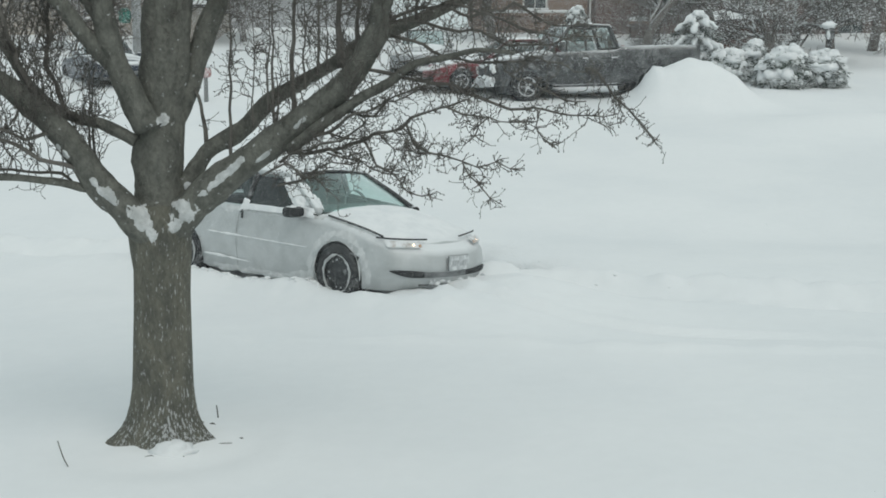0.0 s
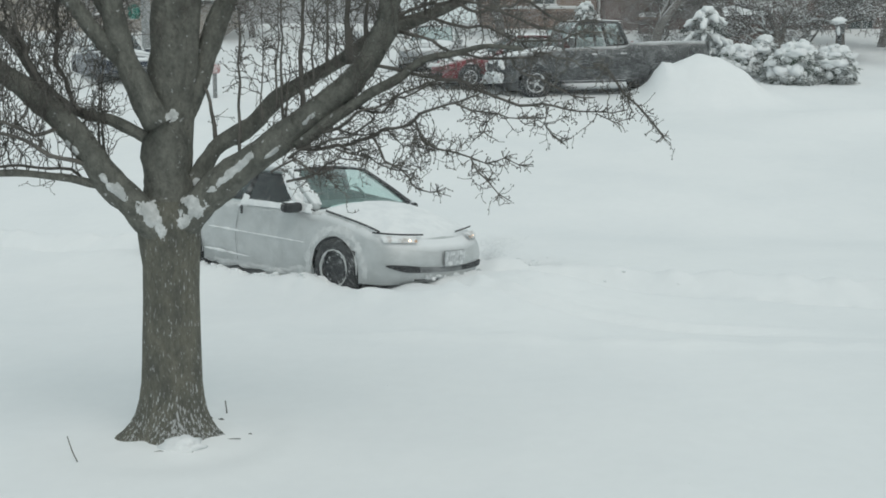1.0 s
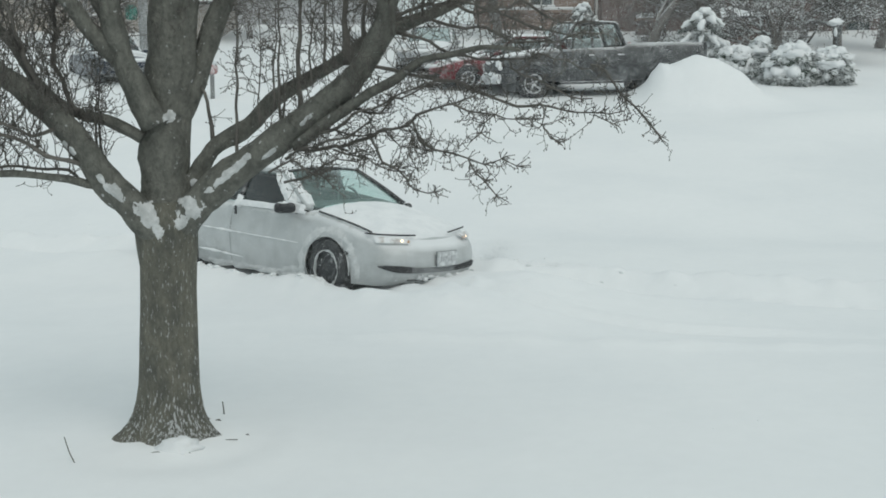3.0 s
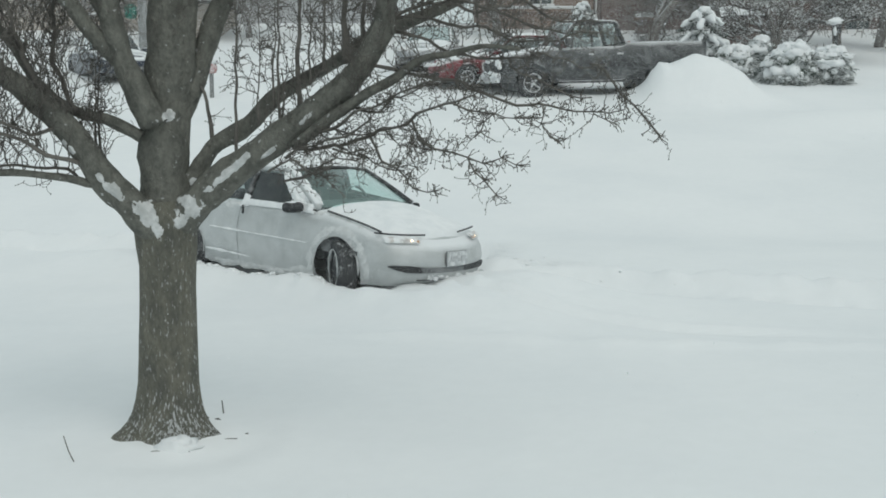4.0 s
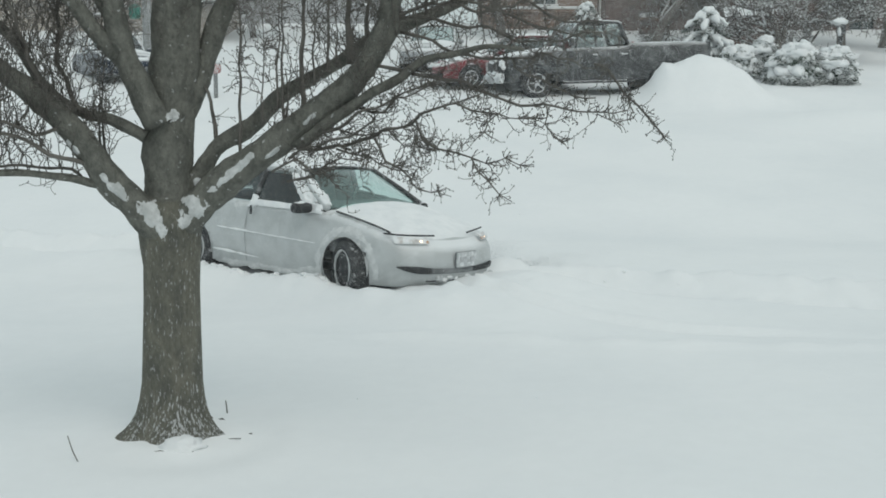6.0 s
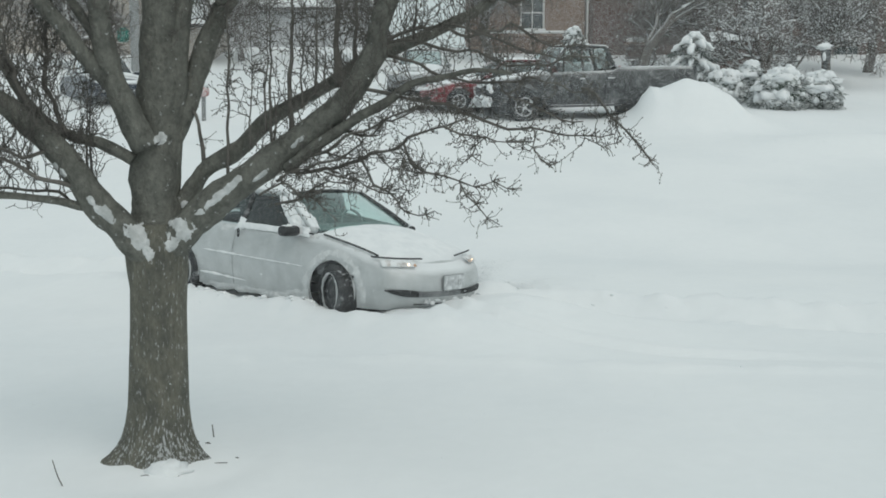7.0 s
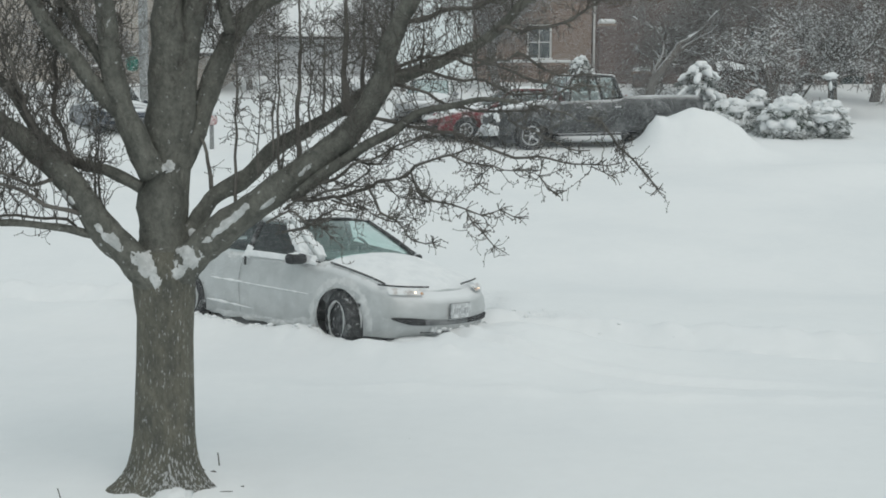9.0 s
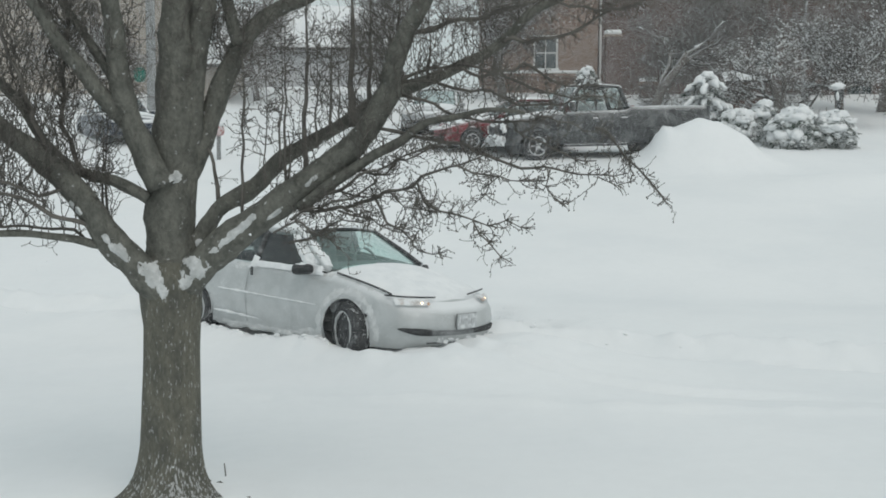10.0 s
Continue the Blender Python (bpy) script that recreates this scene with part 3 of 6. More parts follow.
    ("branch", [(-0.30, 6.66, 2.67, 0.016), (-0.07, 6.64, 2.67, 0.014), (0.19, 6.62, 2.62, 0.012), (0.39, 6.61, 2.56, 0.010), (0.62, 6.59, 2.55, 0.009), (0.84, 6.57, 2.58, 0.007), (1.04, 6.55, 2.56, 0.005)]),
    ("limb", [(-0.87, 6.60, 1.94, 0.043), (-0.73, 6.58, 2.05, 0.039), (-0.58, 6.56, 2.15, 0.035), (-0.43, 6.54, 2.25, 0.031), (-0.27, 6.53, 2.33, 0.027), (-0.12, 6.51, 2.43, 0.023), (0.06, 6.49, 2.47, 0.019), (0.25, 6.47, 2.51, 0.015), (0.44, 6.45, 2.49, 0.011)]),
    ("branch", [(-0.73, 6.56, 2.01, 0.017), (-0.60, 6.53, 2.07, 0.015), (-0.46, 6.50, 2.15, 0.012), (-0.30, 6.46, 2.23, 0.010), (-0.15, 6.43, 2.28, 0.008), (-0.01, 6.40, 2.31, 0.006)]),
    ("branch", [(-0.93, 6.55, 1.87, 0.013), (-0.80, 6.52, 1.94, 0.012), (-0.66, 6.48, 1.97, 0.010), (-0.51, 6.45, 2.03, 0.008), (-0.39, 6.42, 2.10, 0.007)]),
    ("branch", [(-1.03, 6.55, 1.79, 0.012), (-0.91, 6.51, 1.85, 0.010), (-0.82, 6.47, 1.82, 0.009), (-0.72, 6.44, 1.79, 0.007), (-0.62, 6.40, 1.83, 0.006)]),
    ("shoot", [(-1.26, 6.82, 1.84, 0.012), (-1.26, 6.84, 2.21, 0.010), (-1.25, 6.85, 2.58, 0.009), (-1.25, 6.87, 3.32, 0.007)]),
    ("shoot", [(-0.87, 6.82, 2.10, 0.019), (-0.88, 6.84, 2.42, 0.016), (-0.86, 6.85, 2.75, 0.014), (-0.87, 6.87, 3.39, 0.011)]),
    ("shoot", [(-0.58, 6.82, 2.42, 0.029), (-0.59, 6.84, 2.68, 0.025), (-0.58, 6.85, 2.94, 0.022), (-0.59, 6.87, 3.46, 0.018)]),
    ("shoot", [(-0.99, 6.82, 2.06, 0.010), (-1.00, 6.84, 2.31, 0.009), (-0.99, 6.85, 2.55, 0.008), (-1.00, 6.87, 3.05, 0.006)]),
    ("shoot", [(-1.02, 6.82, 2.16, 0.009), (-1.03, 6.84, 2.37, 0.007), (-1.01, 6.85, 2.57, 0.006), (-1.02, 6.87, 2.98, 0.005)]),
    ("shoot", [(-0.97, 6.82, 2.00, 0.012), (-0.98, 6.84, 2.10, 0.010), (-0.97, 6.85, 2.20, 0.009), (-0.98, 6.87, 2.40, 0.007)]),
    ("shoot", [(-2.09, 6.82, 1.86, 0.009), (-2.10, 6.84, 2.12, 0.007), (-2.09, 6.85, 2.37, 0.006), (-2.09, 6.87, 2.88, 0.005)]),
    ("shoot", [(-2.12, 6.82, 1.85, 0.009), (-2.12, 6.84, 2.06, 0.007), (-2.11, 6.85, 2.26, 0.006), (-2.12, 6.87, 2.67, 0.005)]),
    ("shoot", [(-0.48, 6.82, 2.54, 0.016), (-0.48, 6.84, 2.75, 0.013), (-0.47, 6.85, 2.96, 0.011), (-0.48, 6.87, 3.39, 0.009)]),
    ("shoot", [(-0.72, 6.82, 2.37, 0.010), (-0.72, 6.84, 2.55, 0.009), (-0.71, 6.85, 2.73, 0.008), (-0.72, 6.87, 3.08, 0.006)]),
    ("shoot", [(-1.12, 6.82, 2.06, 0.007), (-1.12, 6.84, 2.26, 0.006), (-1.11, 6.85, 2.47, 0.005), (-1.12, 6.87, 2.88, 0.004)]),
    ("shoot", [(-0.80, 6.82, 2.29, 0.009), (-0.81, 6.84, 2.46, 0.007), (-0.80, 6.85, 2.64, 0.006), (-0.81, 6.87, 2.98, 0.005)]),
    ("shoot", [(-0.66, 6.82, 2.40, 0.009), (-0.67, 6.84, 2.51, 0.007), (-0.66, 6.85, 2.62, 0.006), (-0.67, 6.87, 2.85, 0.005)]),
    ("shoot", [(-0.30, 6.82, 2.81, 0.014), (-0.31, 6.84, 2.95, 0.012), (-0.30, 6.85, 3.08, 0.010), (-0.31, 6.87, 3.36, 0.008)]),
    ("shoot", [(-0.12, 6.82, 2.71, 0.010), (-0.12, 6.84, 2.82, 0.009), (-0.11, 6.85, 2.93, 0.008), (-0.12, 6.87, 3.15, 0.006)]),
    ("spur", [(-1.42, 6.92, 1.91, 0.016), (-1.43, 6.92, 2.05, 0.013), (-1.45, 6.92, 2.19, 0.011), (-1.49, 6.92, 2.29, 0.009)]),
)



def twig(tubes, p, d, length, r, rng, lift, level=0):
    """A crooked twig with buds; it bends towards lift and forks."""
    p, d = np.array(p, float), np.array(d, float)
    step = 0.026
    n = max(2, int(length / step))
    path = [(*p, r)]
    for i in range(n):
        d = d + rng.normal(0, 0.36, 3) + np.array([0, 0, lift])
        d /= np.linalg.norm(d)
        p = p + d * step
        path.append((*p, max(r * (1 - 0.55 * (i + 1) / n), 0.0016)))
        if level < 2 and rng.random() < (0.28 if level == 0 else 0.15):
            side = np.cross(d, rng.normal(0, 1, 3))
            side /= np.linalg.norm(side) + 1e-9
            twig(tubes, p, d * 0.45 + side, length * rng.uniform(0.22, 0.5), r * 0.7, rng, lift, level + 1)
        if rng.random() < 0.30:
            q = p + rng.normal(0, 1, 3) * 0.006
            tubes.ball(q, rng.uniform(0.0026, 0.0042), 1.5)
    tubes.ball(path[-1][:3], rng.uniform(0.0026, 0.0042), 1.8)
    tubes.add(path, 3, cap=False)


def build_pear():
    rng = np.random.default_rng(7)
    tree = thing("pear_tree", pose(TREE_X, TREE_Y, 0.10), "bare pear tree with snow caught in its crotches", "tree")
    off = np.array([TREE_X, TREE_Y, 0.10])

    def local(path):
        q = np.array(path, float)
        q[:, :3] -= off
        return q

    # trunk with flared roots
    sides, verts, faces = 44, [], []
    zs = [-0.12, -0.03, 0.0, 0.03, 0.07, 0.12, 0.18, 0.26, 0.36, 0.5, 0.65, 0.8, 0.95, 1.1, 1.2, 1.3, 1.4, 1.5]
    for z in zs:
        r = table(((-0.12, 0.50), (-0.03, 0.405), (0.0, 0.37), (0.03, 0.325), (0.07, 0.283), (0.12, 0.248), (0.18, 0.222), (0.26, 0.203), (0.36, 0.190), (0.6, 0.179), (0.9, 0.170), (1.1, 0.170), (1.25, 0.188), (1.4, 0.19), (1.5, 0.15)), z)
        cx = table(((0, 0.02), (0.6, 0.033), (1.1, 0.042), (1.5, 0.035)), z)
        flare = math.exp(-max(z, 0.0) / 0.16)
        for k in range(sides):
            a = 2 * math.pi * k / sides
            lobes = flare * (0.27 * (0.5 + 0.5 * math.cos(5 * a + 0.7)) ** 2.2 - 0.11 + 0.08 * math.cos(3 * a + 2.0) + 0.05 * math.cos(11 * a + 1.0) - 0.15 * max(0.0, math.cos(a)))
            q = Vector((math.cos(a) * 2.6, math.sin(a) * 2.6, z * 2.2))
            rr = r * (1 + lobes + 0.035 * noise.noise(q) + 0.018 * noise.noise(Vector((q.x * 4, q.y * 4, z * 5))))
            verts.append((cx + rr * math.cos(a), rr * math.sin(a), z))
    for j in range(len(zs) - 1):
        for k in range(sides):
            a, b = j * sides + k, j * sides + (k + 1) % sides
            faces.append((a, b, b + sides, a + sides))
    piece("trunk", verts, faces, TRUNKBARK, tree, "grey-brown furrowed trunk flecked with blown snow")

    for kind, pts in SCAFFOLD:
        path = spline(pts, 0.045)
        big = kind in ("leader", "limb")
        t = Tubes()
        sides = 16 if pts[0][3] > 0.05 else (9 if big else 6)
        wob = path.copy()
        for i in range(len(wob)):
            q = Vector(wob[i, :3] * (4.0 if big else 8.0))
            amp = 0.014 if big else 0.012
            wob[i, :3] += amp * np.array([noise.noise(q), noise.noise(q + Vector((9, 0, 0))), noise.noise(q + Vector((0, 9, 0)))])
        if kind == "shoot":
            wob[:, 3] *= np.linspace(1.0, 0.30, len(wob))
        if kind == "branch":
            # pear wood grows in short straight lengths that turn at every bud
            wob[:, 3] *= 0.64
            knots = max(3, int(len(wob) * 0.045 / 0.075))
            for axis in range(3):
                bend = rng.normal(0, 0.012, knots)
                bend[0] = 0.0
                wob[:, axis] += np.interp(np.linspace(0, 1, len(wob)), np.linspace(0, 1, knots), bend)
        t.add(local(wob), sides, rough=0.2 if big else 0.3)
        limb = t.make(kind, BARK if big else TWIG, tree)
        # twigs
        tw = Tubes()
        length = float(np.linalg.norm(np.diff(wob[:, :3], axis=0), axis=1).sum())
        right = pts[-1][0] > -1.4
        count = {"leader": 60, "limb": length * 29, "branch": length * (72 if right else 42), "shoot": length * 32, "spur": 6}[kind]
        if pts[-1][0] < -2.1 and kind != "shoot":
            count *= 0.70
        for _ in range(int(count)):
            i = int(rng.uniform(0.12 if kind == "branch" else 0.30, 1.0) * (len(wob) - 1))
            d = wob[min(i + 1, len(wob) - 1), :3] - wob[max(i - 1, 0), :3]
            d /= np.linalg.norm(d) + 1e-9
            out = rng.normal(0, 1, 3)
            out -= d * out.dot(d)
            out /= np.linalg.norm(out) + 1e-9
            if pts[-1][0] < -2.1 and kind != "shoot":
                out[2] = abs(out[2])
            if kind == "branch" and right:
                if rng.random() < 0.5:
                    way, lift, ln = d * 0.3 + out, 0.03, rng.uniform(0.03, 0.08)
                else:
                    way, lift, ln = d * 0.8 + out * 0.8, rng.normal(0.02, 0.06), rng.uniform(0.08, 0.25) * (1.2 - 0.85 * i / len(wob))
            elif kind == "limb" and right and rng.random() < 0.35:
                way, lift, ln = d * 0.6 + out + np.array([0.35, -0.3, -0.1]), rng.normal(0.0, 0.05), rng.uniform(0.10, 0.34)
            elif kind == "shoot":
                way, lift, ln = out + np.array([0, 0, rng.uniform(-0.1, 0.7)]), 0.05, rng.uniform(0.03, 0.24)
            elif kind == "spur":
                way, lift, ln = out + np.array([0, 0, 0.3]), 0.05, rng.uniform(0.05, 0.15)
            elif rng.random() < 0.45:
                # straight water shoots
                way, lift, ln = out * 0.35 + np.array([0, 0, 1.0]), 0.28, rng.uniform(0.25, 0.85)
            else:
                way, lift, ln = out * 0.8 + np.array([0, 0, 0.6]), rng.uniform(0.04, 0.13), rng.uniform(0.12, 0.42)
            way = way / np.linalg.norm(way)
            twig(tw, wob[i, :3] - off, way, ln, rng.uniform(0.0027, 0.0043) * (1.2 if ln > 0.45 else 1.0), rng, lift)
        if tw.v:
            tagged(tw.make("brushwood", TWIG, limb), "fine budded twigs", kind="stuff")
    return tree


pear = build_pear()


def blob(name, parent, at, size, tilt, seed, label="", mat=None):
    """A lump of snow: a squashed, uneven ball of the given half sizes, tilted in the plane of the tree."""
    verts, faces = [], []
    nu, nv = 20, 12
    rot = Euler((0, radians(tilt), 0)).to_matrix()
    for j in range(nv + 1):
        ph = math.pi * j / nv
        for i in range(nu):
            th = 2 * math.pi * i / nu
            q = Vector((math.sin(ph) * math.cos(th), math.sin(ph) * math.sin(th), math.cos(ph)))
            k = 1 + 0.42 * noise.noise(q * 1.8 + Vector((seed * 3.7, 0, 0))) + 0.22 * noise.noise(q * 4.5 + Vector((0, seed, 0)))
            p = rot @ Vector((q.x * size[0] * k, q.y * size[1] * k, q.z * size[2] * k))
            verts.append((at[0] + p.x, at[1] + p.y, at[2] + p.z))
    for j in range(nv):
        for i in range(nu):
            a, d = j * nu + i, j * nu + (i + 1) % nu
            faces.append((a, a + nu, d + nu, d))
    return piece(name, verts, faces, mat or CLUMP, parent, label)


# ---- vehicles ----
def catmull(pts, step):
    return spline([(*p, 0, 0) for p in pts], step)[:, :2]


def shell(car, spec, paint):
    """Lower body: a skirt round the plan outline with wheel arches cut out, a bonnet and a boot lid."""
    half = catmull(spec["plan"], 0.045)
    d = np.gradient(half, axis=0)
    nrm = np.stack([-d[:, 1], d[:, 0]], 1)
    nrm /= np.linalg.norm(nrm, axis=1)[:, None] + 1e-9
    if (nrm[len(nrm) // 2] @ np.array([0, -1.0])) < 0:
        nrm = -nrm
    levels = np.linspace(0, 1, 15)
    ring = []
    for i, (x, y) in enumerate(half):
        end = abs(nrm[i, 0]) ** 1.5
        zs, zb = table(spec["shoulder"], x), spec["sill"]
        col = []
        for v in levels:
            z = zb + (zs - zb) * v
            side_in = table(spec["side_in"], v)
            front_in = table(spec["nose_in"] if x > -1 else spec["tail_in"], v)
            inset = side_in * (1 - end) + front_in * end
            px, py = x - nrm[i, 0] * inset, y - nrm[i, 1] * inset
            col.append([px, min(py, 0.0), z])
        ring.append(col)
    ring = np.array(ring)
    R = spec["arch"]
    cut = np.zeros(ring.shape[:2], bool)
    for wx in spec["axles"]:
        dx, dz = ring[..., 0] - wx, ring[..., 2] - spec["wheel"]
        dist = np.hypot(dx, dz)
        on_side = np.abs(ring[..., 1]) > 0.55
        near = on_side & (dist > R - 0.035) & (dist < R + 0.03)
        s = np.where(near, R / np.maximum(dist, 1e-6), 1.0)
        ring[..., 0] = wx + dx * s
        ring[..., 2] = spec["wheel"] + dz * s
        cut |= on_side & (dist <= R - 0.035)
    verts, faces = [], []
    nl = len(levels)
    for sgn in (1, -1):
        b = len(verts)
        verts += [(p[0], p[1] * sgn, p[2]) for col in ring for p in col]
        for i in range(len(half) - 1):
            for j in range(nl - 1):
                q = [(i, j), (i + 1, j), (i + 1, j + 1), (i, j + 1)]
                if any(cut[a] for a in q):
                    continue
                f = [b + a * nl + c for a, c in q]
                faces.append(f if sgn < 0 else f[::-1])
    body = piece("body", verts, faces, paint, car)
    # bonnet and boot lid
    for name, a, c in spec["lids"]:
        verts, faces, rows = [], [], []
        for i in range(len(half)):
            x = ring[i, -1, 0]
            if a <= x <= c:
                rows.append(ring[i, -1])
        nt = 9
        for p in rows:
            zc = table(spec["crown"], p[0])
            for t in np.linspace(-1, 1, 2 * nt - 1):
                u = abs(t)
                verts.append((p[0], -abs(p[1]) * t, p[2] + (zc - p[2]) * (1 - u ** 2.4)))
        w = 2 * nt - 1
        for i in range(len(rows) - 1):
            for j in range(w - 1):
                faces.append((i * w + j, i * w + j + 1, (i + 1) * w + j + 1, (i + 1) * w + j))
        piece(name, verts, faces, paint, car)
    # dark underside and wheel wells
    L0, L1 = spec["plan"][0][0], spec["plan"][-1][0]
    wid = max(-p[1] for p in spec["plan"])
    part("floor_pan", block(L1 - L0 - 0.5, 2 * wid - 0.5, 0.12, ((L0 + L1) / 2, 0, spec["sill"] + 0.10), 0.03), TRIM, car)
    for wx in spec["axles"]:
        part("wheel_well", block(R * 1.95, 2 * wid - 0.14, R * 0.55, (wx, 0, spec["wheel"] + R * 0.72), 0.05), SLUSH_SHADE, car)
        part("wheel_well", block(R * 1.9, 2 * wid - 0.62, R * 1.2, (wx, 0, spec["wheel"] + R * 0.2), 0.03), SLUSH_SHADE, car)
    return body, ring[:, -1]


def sheet(p00, p10, p11, p01, bulge, n=9):
    """A curved four-sided sheet; bulge pushes its middle out."""
    a, b, c, d = (np.array(p, float) for p in (p00, p10, p11, p01))
    bl = np.array(bulge, float)
    verts, faces = [], []
    for j in range(n):
        v = j / (n - 1)
        for i in range(n):
            u = i / (n - 1)
            verts.append((a * (1 - u) + b * u) * (1 - v) + (d * (1 - u) + c * u) * v + bl * (4 * u * (1 - u)) * (0.55 + 1.8 * v * (1 - v)))
    for j in range(n - 1):
        for i in range(n - 1):
            k = j * n + i
            faces.append((k, k + 1, k + n + 1, k + n))
    return verts, faces


def bar(parent, name, pts, r, mat, label="", sides=8):
    t = Tubes()
    t.add(spline([(*p, r) for p in pts], 0.08), sides)
    return t.make(name, mat, parent, label)


def mirror_pts(pts):
    return [(p[0], -p[1], p[2]) for p in pts]


def cabin(car, g, paint, pane, side_pane):
    """Pillars, roof and glass from the corner points of the right side."""
    A0, A1, R1, C0 = g["A0"], g["A1"], g["R1"], g["C0"]
    m = lambda p: (p[0], -p[1], p[2])
    v, f = sheet(A0, m(A0), m(A1), A1, (g["bow"], 0, 0.03))
    w = piece("windscreen", v, f, pane, car, "clear windscreen with a bluish tint")
    v, f = sheet(A1, m(A1), m(R1), R1, (0.02, 0, g["dome"]))
    piece("roof", v, f, paint, car)
    v, f = sheet(R1, m(R1), m(C0), C0, (-0.10, 0, 0.03))
    piece("rear_window", v, f, side_pane, car)
    for sg in (1, -1):
        s = (lambda p: p) if sg > 0 else m
        bar(car, "pillar", [s(A0), s(A1)], 0.042, paint)
        bar(car, "roof_rail", [s(A1), s(((A1[0] + R1[0]) / 2, A1[1] - 0.01, (A1[2] + R1[2]) / 2 + 0.025)), s(R1)], 0.045, paint)
        bar(car, "pillar", [s(R1), s(C0)], 0.05, paint)
        for a, b, c, d in g["panes"]:
            v, f = sheet(s(a), s(b), s(c), s(d), (0, -0.03 * sg, 0), 5)
            piece("side_window", v, f, side_pane, car, "dark side window")
        for a, b, c, d in g["quarters"]:
            v, f = sheet(s(a), s(b), s(c), s(d), (0, -0.02 * sg, 0), 5)
            piece("quarter_panel", v, f, paint, car)
        for a, b in g["posts"]:
            bar(car, "pillar", [s(a), s(b)], 0.03, TRIM)


def steel_disc(rim, r, width, out, mat):
    """A pressed steel wheel: a dished plate with a raised middle and a ring of vent holes packed with snow."""
    prof = ((0.60, 0.30), (0.56, 0.20), (0.50, 0.22), (0.42, 0.32), (0.30, 0.34), (0.22, 0.26), (0.16, 0.36), (0.10, 0.40), (0.0, 0.41))
    seg, n = 28, len(prof)
    verts = [(pr * r * math.cos(2 * math.pi * k / seg), out * pw * width, pr * r * math.sin(2 * math.pi * k / seg)) for k in range(seg) for pr, pw in prof]
    faces = [(k * n + j, k * n + j + 1, ((k + 1) % seg) * n + j + 1, ((k + 1) % seg) * n + j) for k in range(seg) for j in range(n - 1)]
    piece("disc", verts, faces, mat, rim)
    for k in range(14):
        a = 2 * math.pi * k / 14
        part("vent_hole", drum(r * 0.040, r * 0.034, 0.02, (r * 0.48 * math.cos(a), out * width * 0.255, r * 0.48 * math.sin(a)), (90, 0, 0), 8), PLATE if k % 3 else INTAKE, rim)


def wheel(car, x, y, z, r, width, rim_mat, snowy=True, spokes=5):
    """A wheel on its axle along y, outer face towards sign(y)."""
    hub = new("wheel")
    hub.parent = car
    hub.matrix_local = pose(x, y, z)
    out = 1 if y > 0 else -1
    prof = [(0.62, -0.42), (0.66, -0.5), (0.85, -0.52), (0.96, -0.47), (1.0, -0.36), (1.0, 0.36), (0.96, 0.47), (0.85, 0.52), (0.66, 0.5), (0.62, 0.42)]
    seg = 40
    verts, faces = [], []
    for k in range(seg):
        a = 2 * math.pi * k / seg
        for j, (pr, pw) in enumerate(prof):
            rr = pr * r * (0.985 if (k % 2 and 0.95 < pr) else 1.0)
            verts.append((rr * math.cos(a), pw * width, rr * math.sin(a)))
    n = len(prof)
    for k in range(seg):
        for j in range(n):
            a, b = k * n + j, k * n + (j + 1) % n
            c, d = ((k + 1) % seg) * n + (j + 1) % n, ((k + 1) % seg) * n + j
            faces.append((a, b, c, d))
    piece("tyre", verts, faces, RUBBER, hub)
    bm = drum(r * 0.63, r * 0.63, width * 0.5, (0, out * width * 0.05, 0), (90, 0, 0), 28)
    rim = part("rim", bm, RIM, hub, "dark steel rim rimmed with packed snow" if snowy else "")
    if snowy:
        steel_disc(rim, r, width, out, rim_mat)
    for k in range(0 if snowy else spokes):
        a = 2 * math.pi * k / spokes
        bm = block(r * 0.50, 0.03, r * 0.11, (r * 0.34, out * width * 0.34, 0), 0.008)
        bmesh.ops.rotate(bm, verts=bm.verts, cent=(0, 0, 0), matrix=Matrix.Rotation(a, 3, "Y"))
        part("spoke", bm, rim_mat, rim)
    if not snowy:
        part("hub_cap", drum(r * 0.16, r * 0.14, 0.04, (0, out * width * 0.36, 0), (90, 0, 0), 14), rim_mat, rim)
    if not snowy:
        t = Tubes()
        t.add([(r * 0.60 * math.cos(a), out * width * 0.40, r * 0.60 * math.sin(a), r * 0.055) for a in np.linspace(0, 2 * math.pi, 25)], 6, cap=False)
        t.make("rim_lip", rim_mat, rim)
    if snowy:
        t = Tubes()
        ring = []
        for k in range(37):
            a = 2 * math.pi * k / 36
            rr = r * (0.640 + 0.012 * math.sin(5 * a) + 0.01 * math.sin(13 * a))
            ring.append((rr * math.cos(a), out * width * 0.47, rr * math.sin(a), 0.013 + 0.005 * math.sin(3 * a + 1) + 0.003 * math.sin(11 * a)))
        t.add(ring, 6, cap=False)
        t.make("snow_ring", RIME, hub, "ring of packed snow on the rim lip")
    return hub


